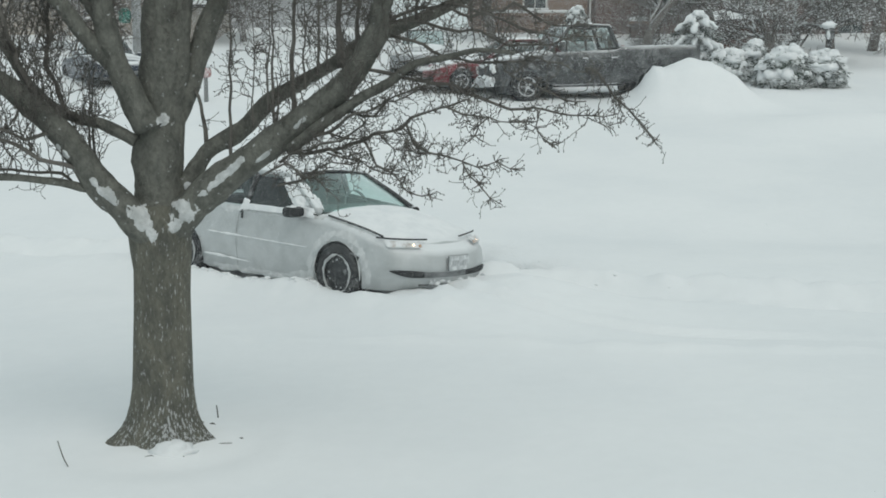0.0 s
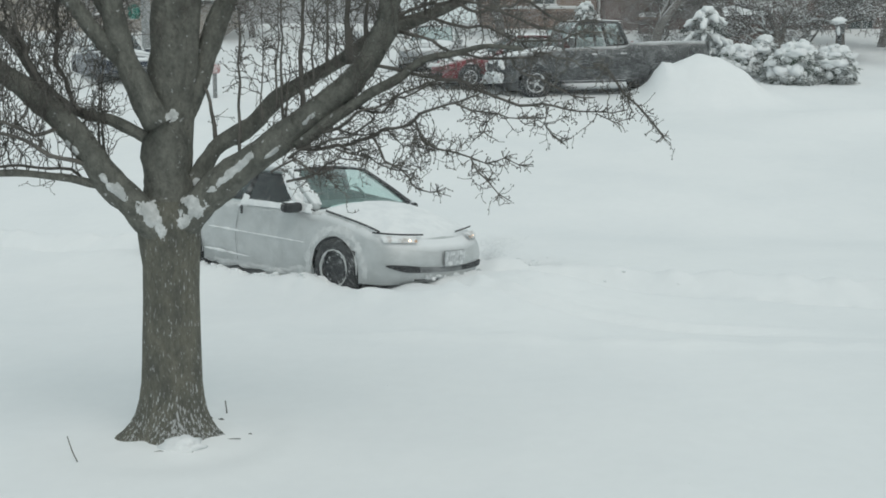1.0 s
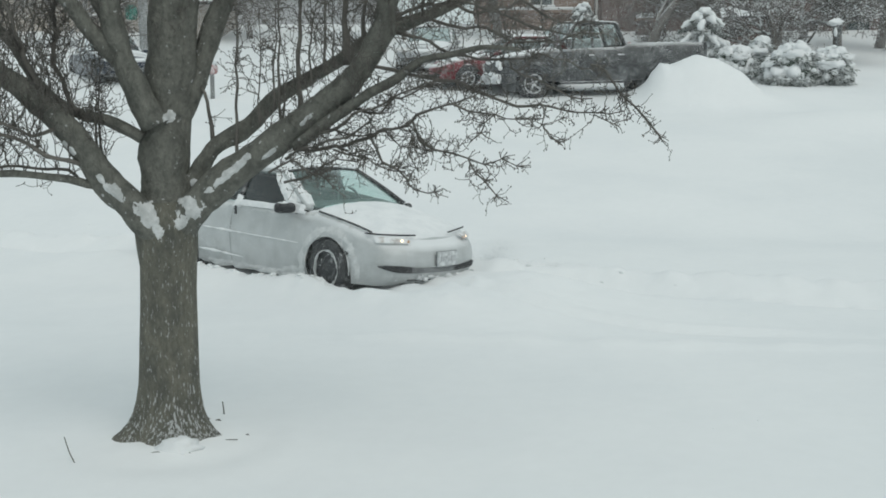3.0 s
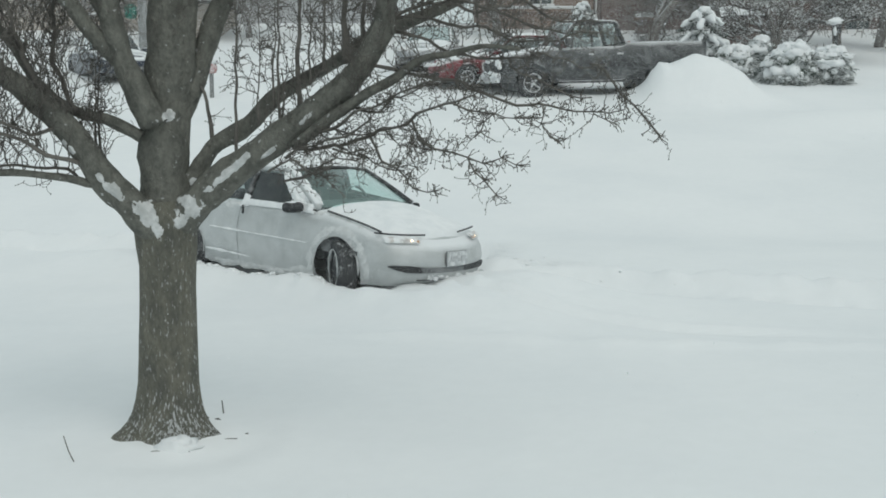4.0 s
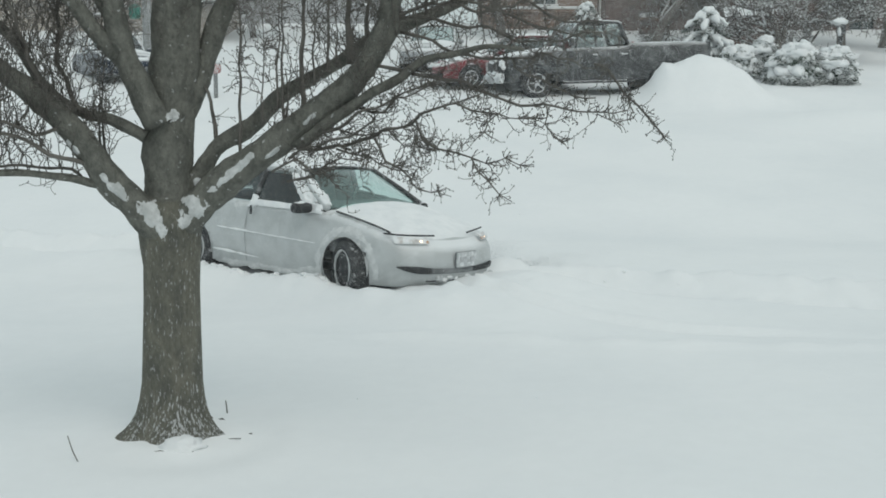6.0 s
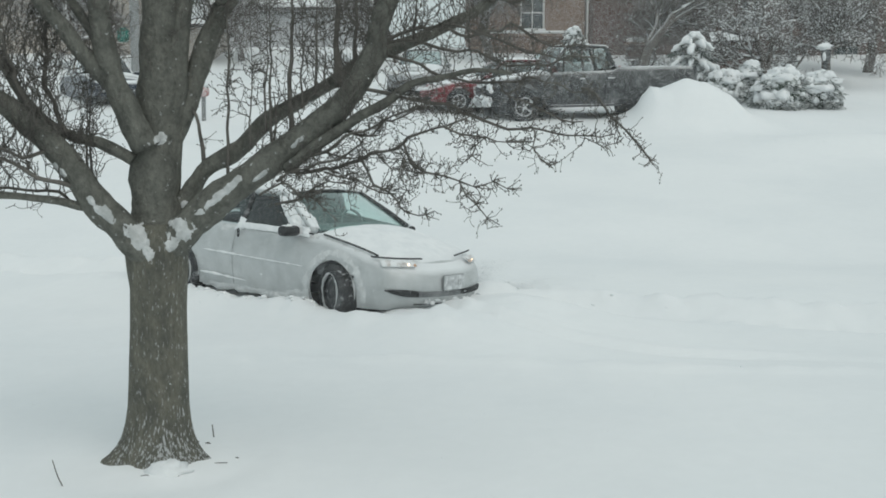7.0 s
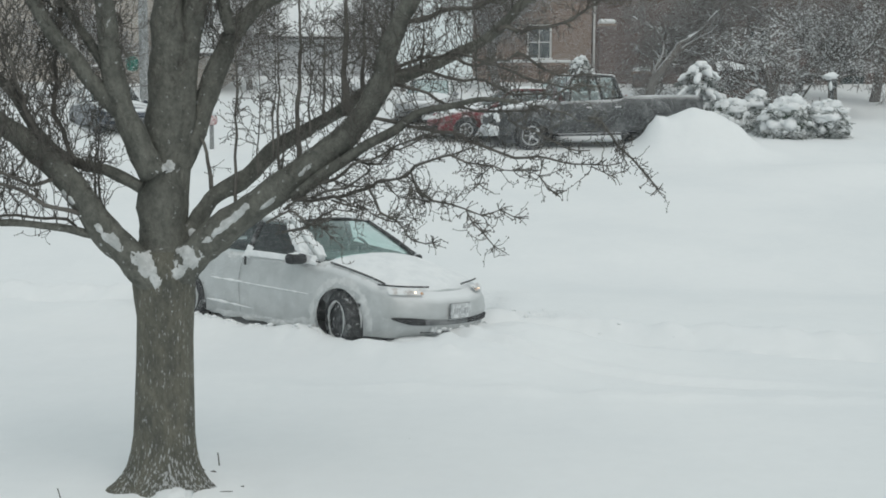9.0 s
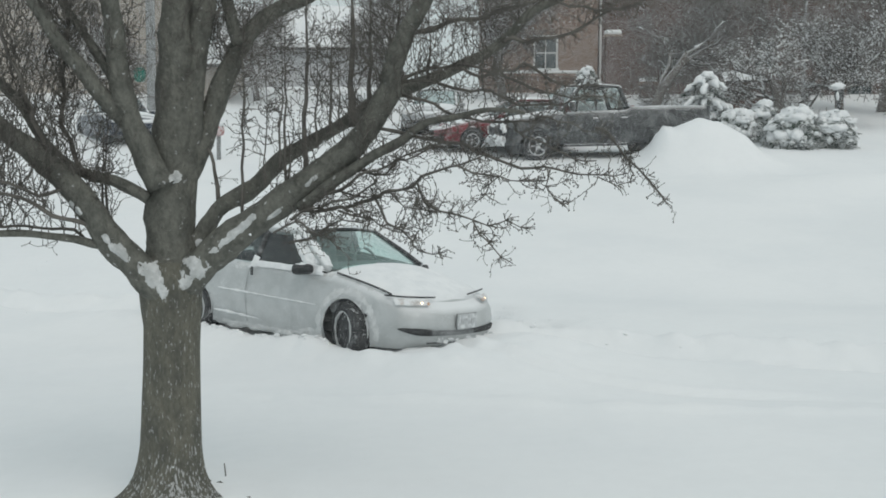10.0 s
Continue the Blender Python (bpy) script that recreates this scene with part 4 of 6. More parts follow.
def ragged(parent, p00, p10, p11, p01, thick, seed, label):
    """Snow stuck to a car between four corners: a lumpy skin with a torn outline and a rim of its own thickness."""
    a, b, c, d = (np.array(p, float) for p in (p00, p10, p11, p01))
    nrm = np.cross(b - a, d - a)
    nrm /= np.linalg.norm(nrm)
    if nrm[1] > 0:
        nrm = -nrm
    n, grid, verts, faces = 34, {}, [], []
    for j in range(n):
        for i in range(n):
            u, v = i / (n - 1), j / (n - 1)
            p = (a * (1 - u) + b * u) * (1 - v) + (d * (1 - u) + c * u) * v
            q = Vector(p * 9.0) + Vector((seed, 0, 0))
            edge = min(0.75, 4.2 * min(u, 1 - u, 1.6 * v, 1.6 * (1 - v))) + 0.02 + 0.62 * noise.noise(q) + 0.40 * noise.noise(q * 2.9)
            if edge < -0.06:
                continue
            grid[i, j] = len(verts)
            verts.append(p + nrm * thick * (0.25 + 0.75 * min(1.0, max(edge, 0.0)) ** 0.5 + 0.5 * noise.noise(q * 2.2)) if edge > 0.06 else p)
    for j in range(n - 1):
        for i in range(n - 1):
            q = [grid.get(k) for k in ((i, j), (i + 1, j), (i + 1, j + 1), (i, j + 1))]
            if None not in q:
                faces.append(q)
    return piece("snow_patch", verts, faces, CLUMP, parent, label)


COUPE = dict(
    plan=((-3.73, 0.0), (-3.71, -0.35), (-3.62, -0.62), (-3.35, -0.79), (-2.9, -0.85), (-2.3, -0.862), (-1.2, -0.862), (-0.3, -0.862), (0.25, -0.85),
          (0.5, -0.81), (0.69, -0.725), (0.82, -0.56), (0.90, -0.32), (0.935, -0.12), (0.94, 0.0)),
    shoulder=((-3.73, 0.94), (-3.3, 0.96), (-2.6, 0.95), (-1.5, 0.93), (-0.5, 0.90), (0.0, 0.83), (0.35, 0.765), (0.6, 0.71), (0.94, 0.655)),
    crown=((-3.73, 0.97), (-3.0, 1.02), (-0.42, 0.97), (-0.2, 0.965), (0.1, 0.905), (0.4, 0.818), (0.6, 0.748), (0.74, 0.69), (0.86, 0.655)),
    side_in=((0, 0.05), (0.12, 0.03), (0.25, 0.015), (0.45, 0.0), (0.6, 0.004), (0.64, 0.016), (0.8, 0.03), (0.93, 0.06), (1, 0.11)),
    nose_in=((0, 0.16), (0.12, 0.06), (0.28, 0.02), (0.36, 0.025), (0.5, 0.0), (0.72, 0.01), (0.86, 0.06), (1, 0.17)),
    tail_in=((0, 0.14), (0.2, 0.02), (0.5, 0.0), (0.8, 0.03), (1, 0.10)),
    sill=0.19, arch=0.342, axles=(0.0, -2.62), wheel=0.315, lids=(("bonnet", -0.42, 0.78), ("boot_lid", -3.64, -2.9)),
)
COUPE_G = dict(
    A0=(-0.40, -0.735, 0.93), A1=(-1.03, -0.585, 1.295), R1=(-2.12, -0.56, 1.265), C0=(-2.95, -0.68, 0.985), bow=0.20, dome=0.045,
    panes=(((-0.52, -0.765, 0.905), (-1.55, -0.78, 0.915), (-1.52, -0.615, 1.295), (-1.06, -0.61, 1.275)),
           ((-1.60, -0.78, 0.92), (-2.32, -0.765, 0.965), (-2.10, -0.60, 1.235), (-1.57, -0.61, 1.285))),
    quarters=(((-2.32, -0.76, 0.95), (-2.95, -0.70, 0.96), (-2.2, -0.565, 1.24), (-2.10, -0.60, 1.245)),),
    posts=(((-1.575, -0.785, 0.91), (-1.545, -0.617, 1.29)),),
)
CAR_POSE = (-0.516, 12.208, 0.053, -2.48, 0.3, -41.0)


def build_coupe():
    car = thing("car", pose(*CAR_POSE), "silver two-door coupe crusted with snow, stuck in the street", "car")
    _, rim_line = shell(car, COUPE, PAINT)
    cabin(car, COUPE_G, PAINT, GLASS, DARKGLASS)
    # inside
    part("dashboard", block(0.5, 1.35, 0.16, (-0.62, 0, 0.86), 0.05), INSIDE, car)
    for y in (-0.36, 0.36):
        part("seat", block(0.5, 0.5, 0.2, (-1.45, y, 0.55), 0.06), INSIDE, car)
        # near backrest made wider and higher to block daylight through the cabin
        part("backrest", block(0.16, 0.60, 0.74, (-1.75, y * 0.85, 0.86), 0.06, (0, -14, 0)) if y < 0 else block(0.16, 0.48, 0.62, (-1.75, y, 0.82), 0.06, (0, -14, 0)), INSIDE, car)
        part("headrest", block(0.1, 0.26, 0.18, (-1.86, y, 1.18), 0.04), INSIDE, car)
    part("rear_seat", block(0.3, 1.2, 0.6, (-2.45, 0, 0.72), 0.06), INSIDE, car)
    part("cabin_floor", block(2.5, 1.4, 0.1, (-1.6, 0, 0.42), 0.02), INSIDE, car)
    for y in (-0.76, 0.76):
        part("door_lining", block(1.9, 0.05, 0.42, (-1.45, y, 0.68), 0.02), INSIDE, car)
    t = Tubes()
    t.add([(-0.98 + 0.05 * math.sin(a) * -1, 0.36 + 0.165 * math.cos(a), 0.89 + 0.155 * math.sin(a), 0.015) for a in np.linspace(0, 2 * math.pi, 25)], 6, cap=False)
    t.make("steering_wheel", INSIDE, car)
    # headlamps
    for sg in (-1, 1):
        v, f = sheet((0.745, sg * 0.40, 0.70), (0.575, sg * 0.73, 0.708), (0.625, sg * 0.745, 0.645), (0.815, sg * 0.42, 0.640), (0.035, sg * 0.03, 0.0), 7)
        lamp = piece("headlamp", v, f, LENS, car, "lit headlamp behind a frosted lens")
        for nm, rad, at, mat, lab in (("bulb", 0.008 if sg < 0 else 0.004, (0.775, sg * 0.51, 0.668), LAMP, "glowing bulb"), ("indicator", 0.017, (0.800, sg * 0.44, 0.655), AMBER, "amber indicator")):
            bm = bmesh.new()
            bmesh.ops.create_uvsphere(bm, u_segments=12, v_segments=8, radius=rad)
            bmesh.ops.translate(bm, verts=bm.verts, vec=at)
            part(nm, bm, mat, lamp, lab, True)
    # slit laid on the bumper: dark at its ends, grey between for the recess's shade and slush
    def slit(name, ys, mat):
        verts = []
        for y in ys:
            x = table(((-0.76, 0.66), (-0.70, 0.715), (-0.62, 0.775), (-0.5, 0.832), (-0.38, 0.868), (-0.2, 0.903), (0.0, 0.912), (0.2, 0.903), (0.38, 0.868), (0.5, 0.832), (0.62, 0.775), (0.70, 0.715)), y)
            zc = table(((-0.76, 0.405), (-0.62, 0.378), (-0.38, 0.357), (0.0, 0.350), (0.38, 0.357), (0.7, 0.372)), y)
            hh = table(((-0.76, 0.004), (-0.70, 0.024), (-0.58, 0.038), (-0.4, 0.030), (0.0, 0.026), (0.4, 0.030), (0.6, 0.034), (0.7, 0.01)), y)
            verts += [(x + 0.014, y, zc - hh), (x + 0.022, y, zc), (x + 0.010, y, zc + hh)]
        piece(name, verts, [(3 * i + k, 3 * i + 3 + k, 3 * i + 4 + k, 3 * i + 1 + k) for i in range(len(ys) - 1) for k in (0, 1)], mat, car)

    slit("fog_recess", np.linspace(-0.76, -0.44, 9), INTAKE)
    slit("air_intake", np.linspace(-0.44, 0.16, 13), SLUSH_SHADE)
    slit("fog_recess", np.linspace(0.16, 0.70, 13), INTAKE)
    bar(car, "lip", [(0.80, -0.45, 0.255), (0.855, -0.20, 0.25), (0.87, 0.1, 0.25), (0.83, 0.4, 0.255)], 0.012, TRIM)
    plate = part("number_plate", block(0.02, 0.305, 0.152, (0.958, 0, 0.468), 0.006), PLATE, car, "snow-covered white front plate")
    part("surround", block(0.012, 0.322, 0.164, (0.948, 0, 0.468), 0.005), SLUSH_SHADE, plate)
    for k in range(6):
        part("character", block(0.006, 0.024, 0.06, (0.969, -0.10 + 0.04 * k, 0.468), 0.002), PLATEINK, plate)
    # mirrors and handle
    for sg in (-1, 1):
        zz = 0.925 if sg < 0 else 0.87
        mir = part("mirror", block(0.13, 0.24, 0.11, (-0.60, sg * 0.93, zz), 0.04), INTAKE, car, "black door mirror capped with snow")
        part("snow_cap", block(0.07, 0.10, 0.022, (-0.60, sg * 0.96, zz + 0.052), 0.012), CLUMP, mir)
    part("door_handle", block(0.035, 0.02, 0.10, (-1.53, -0.868, 0.835), 0.009), TRIM, car)
    for name, pts in (("side_moulding", ((-2.15, -0.866, 0.60, 0.004), (-1.9, -0.868, 0.594, 0.010), (-1.2, -0.870, 0.575, 0.008), (-0.8, -0.868, 0.565, 0.009), (-0.45, -0.863, 0.555, 0.003))),
                      ("sill_ridge", ((-2.22, -0.860, 0.335, 0.006), (-2.0, -0.860, 0.330, 0.015), (-1.7, -0.860, 0.317, 0.012), (-1.40, -0.860, 0.303, 0.004)))):
        t = Tubes()
        t.add(spline(pts, 0.018), 8, rough=1.0)
        t.make(name, CLUMP, car, "thin line of snow caught on the ridge")
    # seams
    bar(car, "bonnet_gap", [(-0.26, -0.73, 0.905), (0.1, -0.735, 0.845), (0.36, -0.72, 0.79), (0.53, -0.715, 0.745)], 0.012, TRIM)
    for sg in (-1, 1):
        bar(car, "lamp_gap", [(0.49, -0.775, 0.738), (0.61, -0.66, 0.726), (0.70, -0.46, 0.716), (0.755, -0.29, 0.712)] if sg < 0 else
            [(0.575, 0.69, 0.742), (0.66, 0.55, 0.744), (0.72, 0.40, 0.738), (0.765, 0.22, 0.722)], 0.009, INTAKE)
    bar(car, "door_gap", [(-1.63, -0.80, 0.91), (-1.64, -0.866, 0.6), (-1.60, -0.860, 0.25)], 0.002, SLUSH_SHADE)
    wheels = [wheel(car, x, y, 0.315, 0.312, 0.20, RIM) for x in (0.0, -2.62) for y in (-0.755, 0.755)]
    # snow lying on it
    rows = [p for p in rim_line if -0.40 <= p[0] <= 0.765]
    verts, faces, w = [], [], 33
    for k, p in enumerate(rows):
        ends = smooth01(-0.40, -0.30, p[0]) * (1 - smooth01(0.62, 0.76, p[0]))
        zc = table(COUPE["crown"], p[0])
        for t in np.linspace(-0.93, 0.93, w):
            u = abs(t)
            thick = (0.022 + 0.009 * noise.noise(Vector((p[0] * 5, t * 4, 0))) + 0.005 * noise.noise(Vector((p[0] * 16, t * 12, 0)))) * ends * (1 - u ** 10 * 2.05) - 0.002
            verts.append((p[0], -abs(p[1]) * t, p[2] + (zc - p[2]) * (1 - u ** 2.4) + thick))
    faces = [(i * w + j, i * w + j + 1, (i + 1) * w + j + 1, (i + 1) * w + j) for i in range(len(rows) - 1) for j in range(w - 1)]
    piece("snow_layer", verts, faces, CLUMP, car, "thin snow on the bonnet")
    # frozen slush on the arches, the windscreen pillar and the window ledge
    for wx in (0.0, -2.62):
        for sg in (-1, 1):
            t = Tubes()
            t.add([(wx + 0.350 * math.cos(a), sg * 0.856, 0.315 + 0.350 * math.sin(a), 0.006 + 0.004 * math.sin(7 * a + wx)) for a in np.linspace(-0.1, math.pi + 0.1, 40)], 7, rough=1.0)
            t.make("arch_snow", RIME, car, "slush frozen to the wheel arch")
    ragged(car, (-0.72, -0.800, 0.90), (-0.34, -0.640, 0.945), (-0.93, -0.545, 1.285), (-1.12, -0.632, 1.275), 0.045, 51, "snow plastered over the windscreen pillar")
    ragged(car, (-0.88, -0.815, 0.86), (-0.40, -0.790, 0.86), (-0.44, -0.755, 0.965), (-0.80, -0.775, 0.985), 0.035, 52, "snow packed round the mirror's foot")
    ragged(car, (-1.62, -0.815, 0.88), (-0.70, -0.815, 0.88), (-0.75, -0.785, 0.945), (-1.60, -0.795, 0.955), 0.020, 53, "snow caught along the window ledge")
    ragged(car, (-1.66, -0.815, 0.86), (-1.50, -0.815, 0.86), (-1.50, -0.765, 0.99), (-1.60, -0.765, 1.01), 0.016, 54, "snow caught along the door pillar")
    # dark edge of the windscreen along its far pillar, top and foot
    bar(car, "windscreen_seal", [(-0.37, 0.690, 0.945), (-0.62, 0.650, 1.085), (-0.86, 0.590, 1.215), (-1.01, 0.550, 1.293)], 0.030, TRIM)
    bar(car, "windscreen_seal", [(-1.01, -0.545, 1.296), (-0.965, 0.0, 1.335), (-1.01, 0.545, 1.296)], 0.018, TRIM)
    # grey and white lumps of slush hanging under the bumper
    rng = np.random.default_rng(61)
    for k in range(16):
        y = -0.30 + 0.056 * k + rng.normal(0, 0.012)
        x = 0.885 - 0.16 * y * y + rng.normal(0, 0.008)
        blob("slush_lump", car, (x, y, 0.265 + rng.normal(0, 0.012)), (0.022, rng.uniform(0.022, 0.05), rng.uniform(0.014, 0.028)), rng.uniform(-12, 12), k + 70, mat=CLUMP if k % 3 else PLATE)
    t = Tubes()
    t.add(spline([(-2.26, -0.78, 0.180, 0.02), (-1.8, -0.79, 0.178, 0.03), (-1.3, -0.79, 0.180, 0.025), (-0.8, -0.80, 0.175, 0.04), (-0.37, -0.81, 0.18, 0.05)], 0.03), 9, rough=0.8)
    t.make("sill_snow", FROST, car, "snow packed under the sill")
    # added snow sheet that keeps daylight out of the far rear window
    v, f = sheet((-1.58, 0.795, 0.915), (-2.34, 0.78, 0.955), (-2.10, 0.615, 1.245), (-1.55, 0.625, 1.295), (0, 0.012, 0), 9)
    piece("snow_layer", v, f, CLUMP, car, "snow added over the far rear side window to darken it")
    v, f = sheet((-1.03, -0.56, 1.302), (-1.03, 0.56, 1.302), (-2.1, 0.54, 1.285), (-2.1, -0.54, 1.285), (0, 0, 0.085), 15)
    piece("snow_layer", v, f, CLUMP, car, "thin snow on the roof")
    return car, wheels


coupe, coupe_wheels = build_coupe()


def generic(name, m, paint, label, length, width, height, bonnet, tail_flat, wheel_r, rim, category="car"):
    """A parked car: bonnet and tail are lengths in metres, x runs forward from the front axle."""
    f, r = 0.85, 0.85 - length
    w = width / 2
    belt = height * 0.63
    spec = dict(
        plan=((r, 0.0), (r + 0.03, -w * 0.55), (r + 0.2, -w * 0.88), (r + 0.6, -w), (-1.3, -w), (0.1, -w), (0.5, -w * 0.94), (0.72, -w * 0.75), (0.83, -w * 0.35), (f, 0.0)),
        shoulder=((r, belt), (-0.6, belt), (0.0, belt * 0.93), (f, belt * 0.76)),
        crown=((r, belt + 0.03), (-0.6, belt + 0.05), (0.2, belt * 0.99), (f, belt * 0.80)),
        side_in=COUPE["side_in"], nose_in=COUPE["nose_in"], tail_in=COUPE["tail_in"], sill=0.24, arch=wheel_r + 0.06, axles=(0.0, r + 0.9), wheel=wheel_r,
        lids=(("bonnet", -bonnet + 0.75, 0.75), ("boot_lid", r + 0.1, r + 0.1 + tail_flat)))
    car = thing(name, m, label, category)
    shell(car, spec, paint)
    x0, x1 = -bonnet + 0.7, -bonnet + 0.02
    x3 = r + 0.15 + tail_flat
    x2 = x3 + (0.55 if tail_flat > 0.2 else 0.2)
    A0, A1, R1, C0 = (x0, -w * 0.86, belt), (x1, -w * 0.72, height - 0.05), (x2, -w * 0.70, height - 0.06), (x3, -w * 0.82, belt + 0.02)
    xm = (x1 + x2) / 2
    cabin(car, dict(A0=A0, A1=A1, R1=R1, C0=C0, bow=0.15, dome=0.05,
                    panes=(((x0 - 0.12, -w * 0.90, belt), (xm, -w * 0.92, belt), (xm, -w * 0.75, height - 0.07), (x1, -w * 0.75, height - 0.07)),
                           ((xm - 0.05, -w * 0.92, belt), (x3 + 0.25, -w * 0.9, belt), (x2, -w * 0.74, height - 0.08), (xm - 0.05, -w * 0.75, height - 0.07))),
                    quarters=(((x3 + 0.25, -w * 0.9, belt), (x3, -w * 0.83, belt), (x2, -w * 0.70, height - 0.08), (x2, -w * 0.74, height - 0.08)),),
                    posts=(((xm - 0.02, -w * 0.925, belt), (xm - 0.02, -w * 0.76, height - 0.07)),)), paint, DARKGLASS, DARKGLASS)
    part("cabin_filling", block(x0 - x3 - 0.3, width * 0.78, belt - 0.35, ((x0 + x3) / 2, 0, belt / 2 + 0.15), 0.05), INSIDE, car)
    for sg in (-1, 1):
        part("headlamp", block(0.10, 0.34, 0.13, (0.74, sg * w * 0.66, belt * 0.72), 0.04, (0, 0, -sg * 35)), LENS, car)
        part("mirror", block(0.11, 0.18, 0.12, (x0 - 0.12, sg * (w + 0.06), belt + 0.05), 0.035), paint, car)
        part("tail_lamp", block(0.08, 0.22, 0.16, (r + 0.09, sg * w * 0.75, belt * 0.85), 0.03), REDFLAG, car)
    part("bumper", block(0.10, width * 0.7, 0.12, (f - 0.05, 0, 0.38), 0.04), TRIM, car)
    v, fc = sheet((x0 + 0.05, -w * 0.8, belt + 0.04), (x0 + 0.05, w * 0.8, belt + 0.04), (0.55, w * 0.66, belt * 0.86), (0.55, -w * 0.66, belt * 0.86), (0, 0, 0.10), 13)
    piece("snow_layer", v, fc, CLUMP, car, "snow on the bonnet")
    v, fc = sheet((x1, -w * 0.7, height - 0.02), (x1, w * 0.7, height - 0.02), (x2, w * 0.68, height - 0.03), (x2, -w * 0.68, height - 0.03), (0, 0, 0.12), 11)
    piece("snow_layer", v, fc, CLUMP, car, "snow on the roof")
    for x in spec["axles"]:
        for y in (-w + 0.10, w - 0.10):
            wheel(car, x, y, wheel_r, wheel_r, 0.2, rim, False, 5)
    return car


def build_pickup(m):
    """Crew-cab pickup; x forward from the front axle, bed behind."""
    truck = thing("pickup_truck", m, "black pickup truck with snow on its bonnet and bed cover", "truck")
    w, belt, height = 0.99, 1.33, 1.97
    spec = dict(
        plan=((-4.9, 0.0), (-4.89, -0.7), (-4.83, -0.93), (-4.55, -w), (-1.3, -w), (0.2, -w), (0.62, -0.95), (0.84, -0.80), (0.95, -0.4), (0.98, 0.0)),
        shoulder=((-4.9, 1.39), (-2.6, 1.39), (-2.55, belt), (-0.6, belt - 0.04), (0.3, 1.20), (0.98, 1.08)),
        crown=((-4.9, 1.41), (-2.6, 1.41), (-0.6, belt + 0.03), (0.3, 1.27), (0.98, 1.12)),
        side_in=COUPE["side_in"], nose_in=((0, 0.08), (0.2, 0.0), (0.8, 0.0), (1, 0.06)), tail_in=((0, 0.05), (1, 0.02)), sill=0.44, arch=0.49, axles=(0.0, -3.6), wheel=0.41,
        lids=(("bonnet", -0.75, 0.9), ("bed_cover", -4.85, -2.6)))
    shell(truck, spec, BLACKPAINT)
    A0, A1, R1, C0 = (-0.72, -0.84, belt + 0.02), (-1.25, -0.72, height), (-2.38, -0.72, height - 0.02), (-2.58, -0.80, belt + 0.05)
    cabin(truck, dict(A0=A0, A1=A1, R1=R1, C0=C0, bow=0.12, dome=0.05,
                      panes=(((-0.85, -0.9, belt), (-1.62, -0.9, belt), (-1.62, -0.76, height - 0.06), (-1.27, -0.76, height - 0.06)),
                             ((-1.70, -0.9, belt), (-2.48, -0.88, belt), (-2.36, -0.76, height - 0.08), (-1.70, -0.76, height - 0.06))),
                      quarters=(), posts=(((-1.66, -0.91, belt), (-1.66, -0.77, height - 0.05)),)), BLACKPAINT, DARKGLASS, DARKGLASS)
    part("cabin_filling", block(1.7, 1.6, 0.7, (-1.65, 0, 0.95), 0.05), INSIDE, truck)
    part("grille", block(0.05, 1.0, 0.30, (0.955, 0, 0.86), 0.03), TRIM, truck)
    part("front_bumper", block(0.16, 1.86, 0.24, (0.95, 0, 0.55), 0.06), CHROME, truck, "chrome bumper dusted with snow")
    for sg in (-1, 1):
        part("headlamp", block(0.12, 0.36, 0.24, (0.84, sg * 0.76, 0.90), 0.05, (0, 0, -sg * 16)), LENS, truck)
        part("mirror", block(0.14, 0.2, 0.24, (-0.95, sg * 1.06, belt + 0.12), 0.05), BLACKPAINT, truck)
        part("running_board", block(1.9, 0.14, 0.06, (-1.75, sg * 0.94, 0.40), 0.02), TRIM, truck)
        for x in (-1.62, -2.42):
            part("door_handle", block(0.18, 0.03, 0.04, (x, sg * 1.0, 1.12), 0.012), ALLOY, truck)
    for a, b, c, z0, z1, r_ in ((-0.65, 0.8, 0.80, belt + 0.02, 1.13, 0.07), (-1.3, -2.35, 0.68, height + 0.02, height + 0.02, 0.08), (-2.75, -4.8, 0.85, 1.40, 1.40, 0.05)):
        v, f = sheet((a, -c, z0), (a, c, z0), (b, c, z1), (b, -c, z1), (0, 0, r_), 11)
        piece("snow_layer", v, f, CLUMP, truck, "snow layer")
    for k, (at, size) in enumerate((((1.02, 0.55, 0.66), (0.06, 0.30, 0.11)), ((0.98, -0.3, 0.68), (0.05, 0.35, 0.07)), ((0.92, 0.80, 0.60), (0.09, 0.08, 0.10)),
                                    ((0.90, 0.74, 0.95), (0.05, 0.16, 0.09)), ((0.99, 0.2, 1.02), (0.04, 0.4, 0.06)))):
        blob("snow_patch", truck, at, size, 0, k + 120, "snow stuck to the bodywork")
    for x in spec["axles"]:
        for y in (-0.86, 0.86):
            wheel(truck, x, y, 0.41, 0.41, 0.27, ALLOY, False, 5)
    return truck


def stand(x, y, dz=0.0):
    return x, y, snow_z(x, y) - 0.05 + dz


build_pickup(pose(*stand(2.20, 30.7, -0.12), 0, 1.7, 191))
generic("hatchback", pose(*stand(0.45, 32.2), 0, 0, 196), REDPAINT, "red hatchback parked nose out with snow on roof and bonnet", 4.2, 1.72, 1.5, 1.45, 0.15, 0.31, ALLOY)
generic("sedan", pose(*stand(2.3, 37.0), 0, 0, 186), GREYPAINT, "grey sedan under a thick cap of snow on the drive", 4.6, 1.75, 1.45, 1.5, 0.8, 0.31, RIM)
generic("sedan", pose(*stand(-0.6, 35.8), 0, 0, 262), GREYPAINT, "grey sedan parked nose out under a cap of snow", 4.5, 1.75, 1.5, 1.5, 0.8, 0.31, RIM)
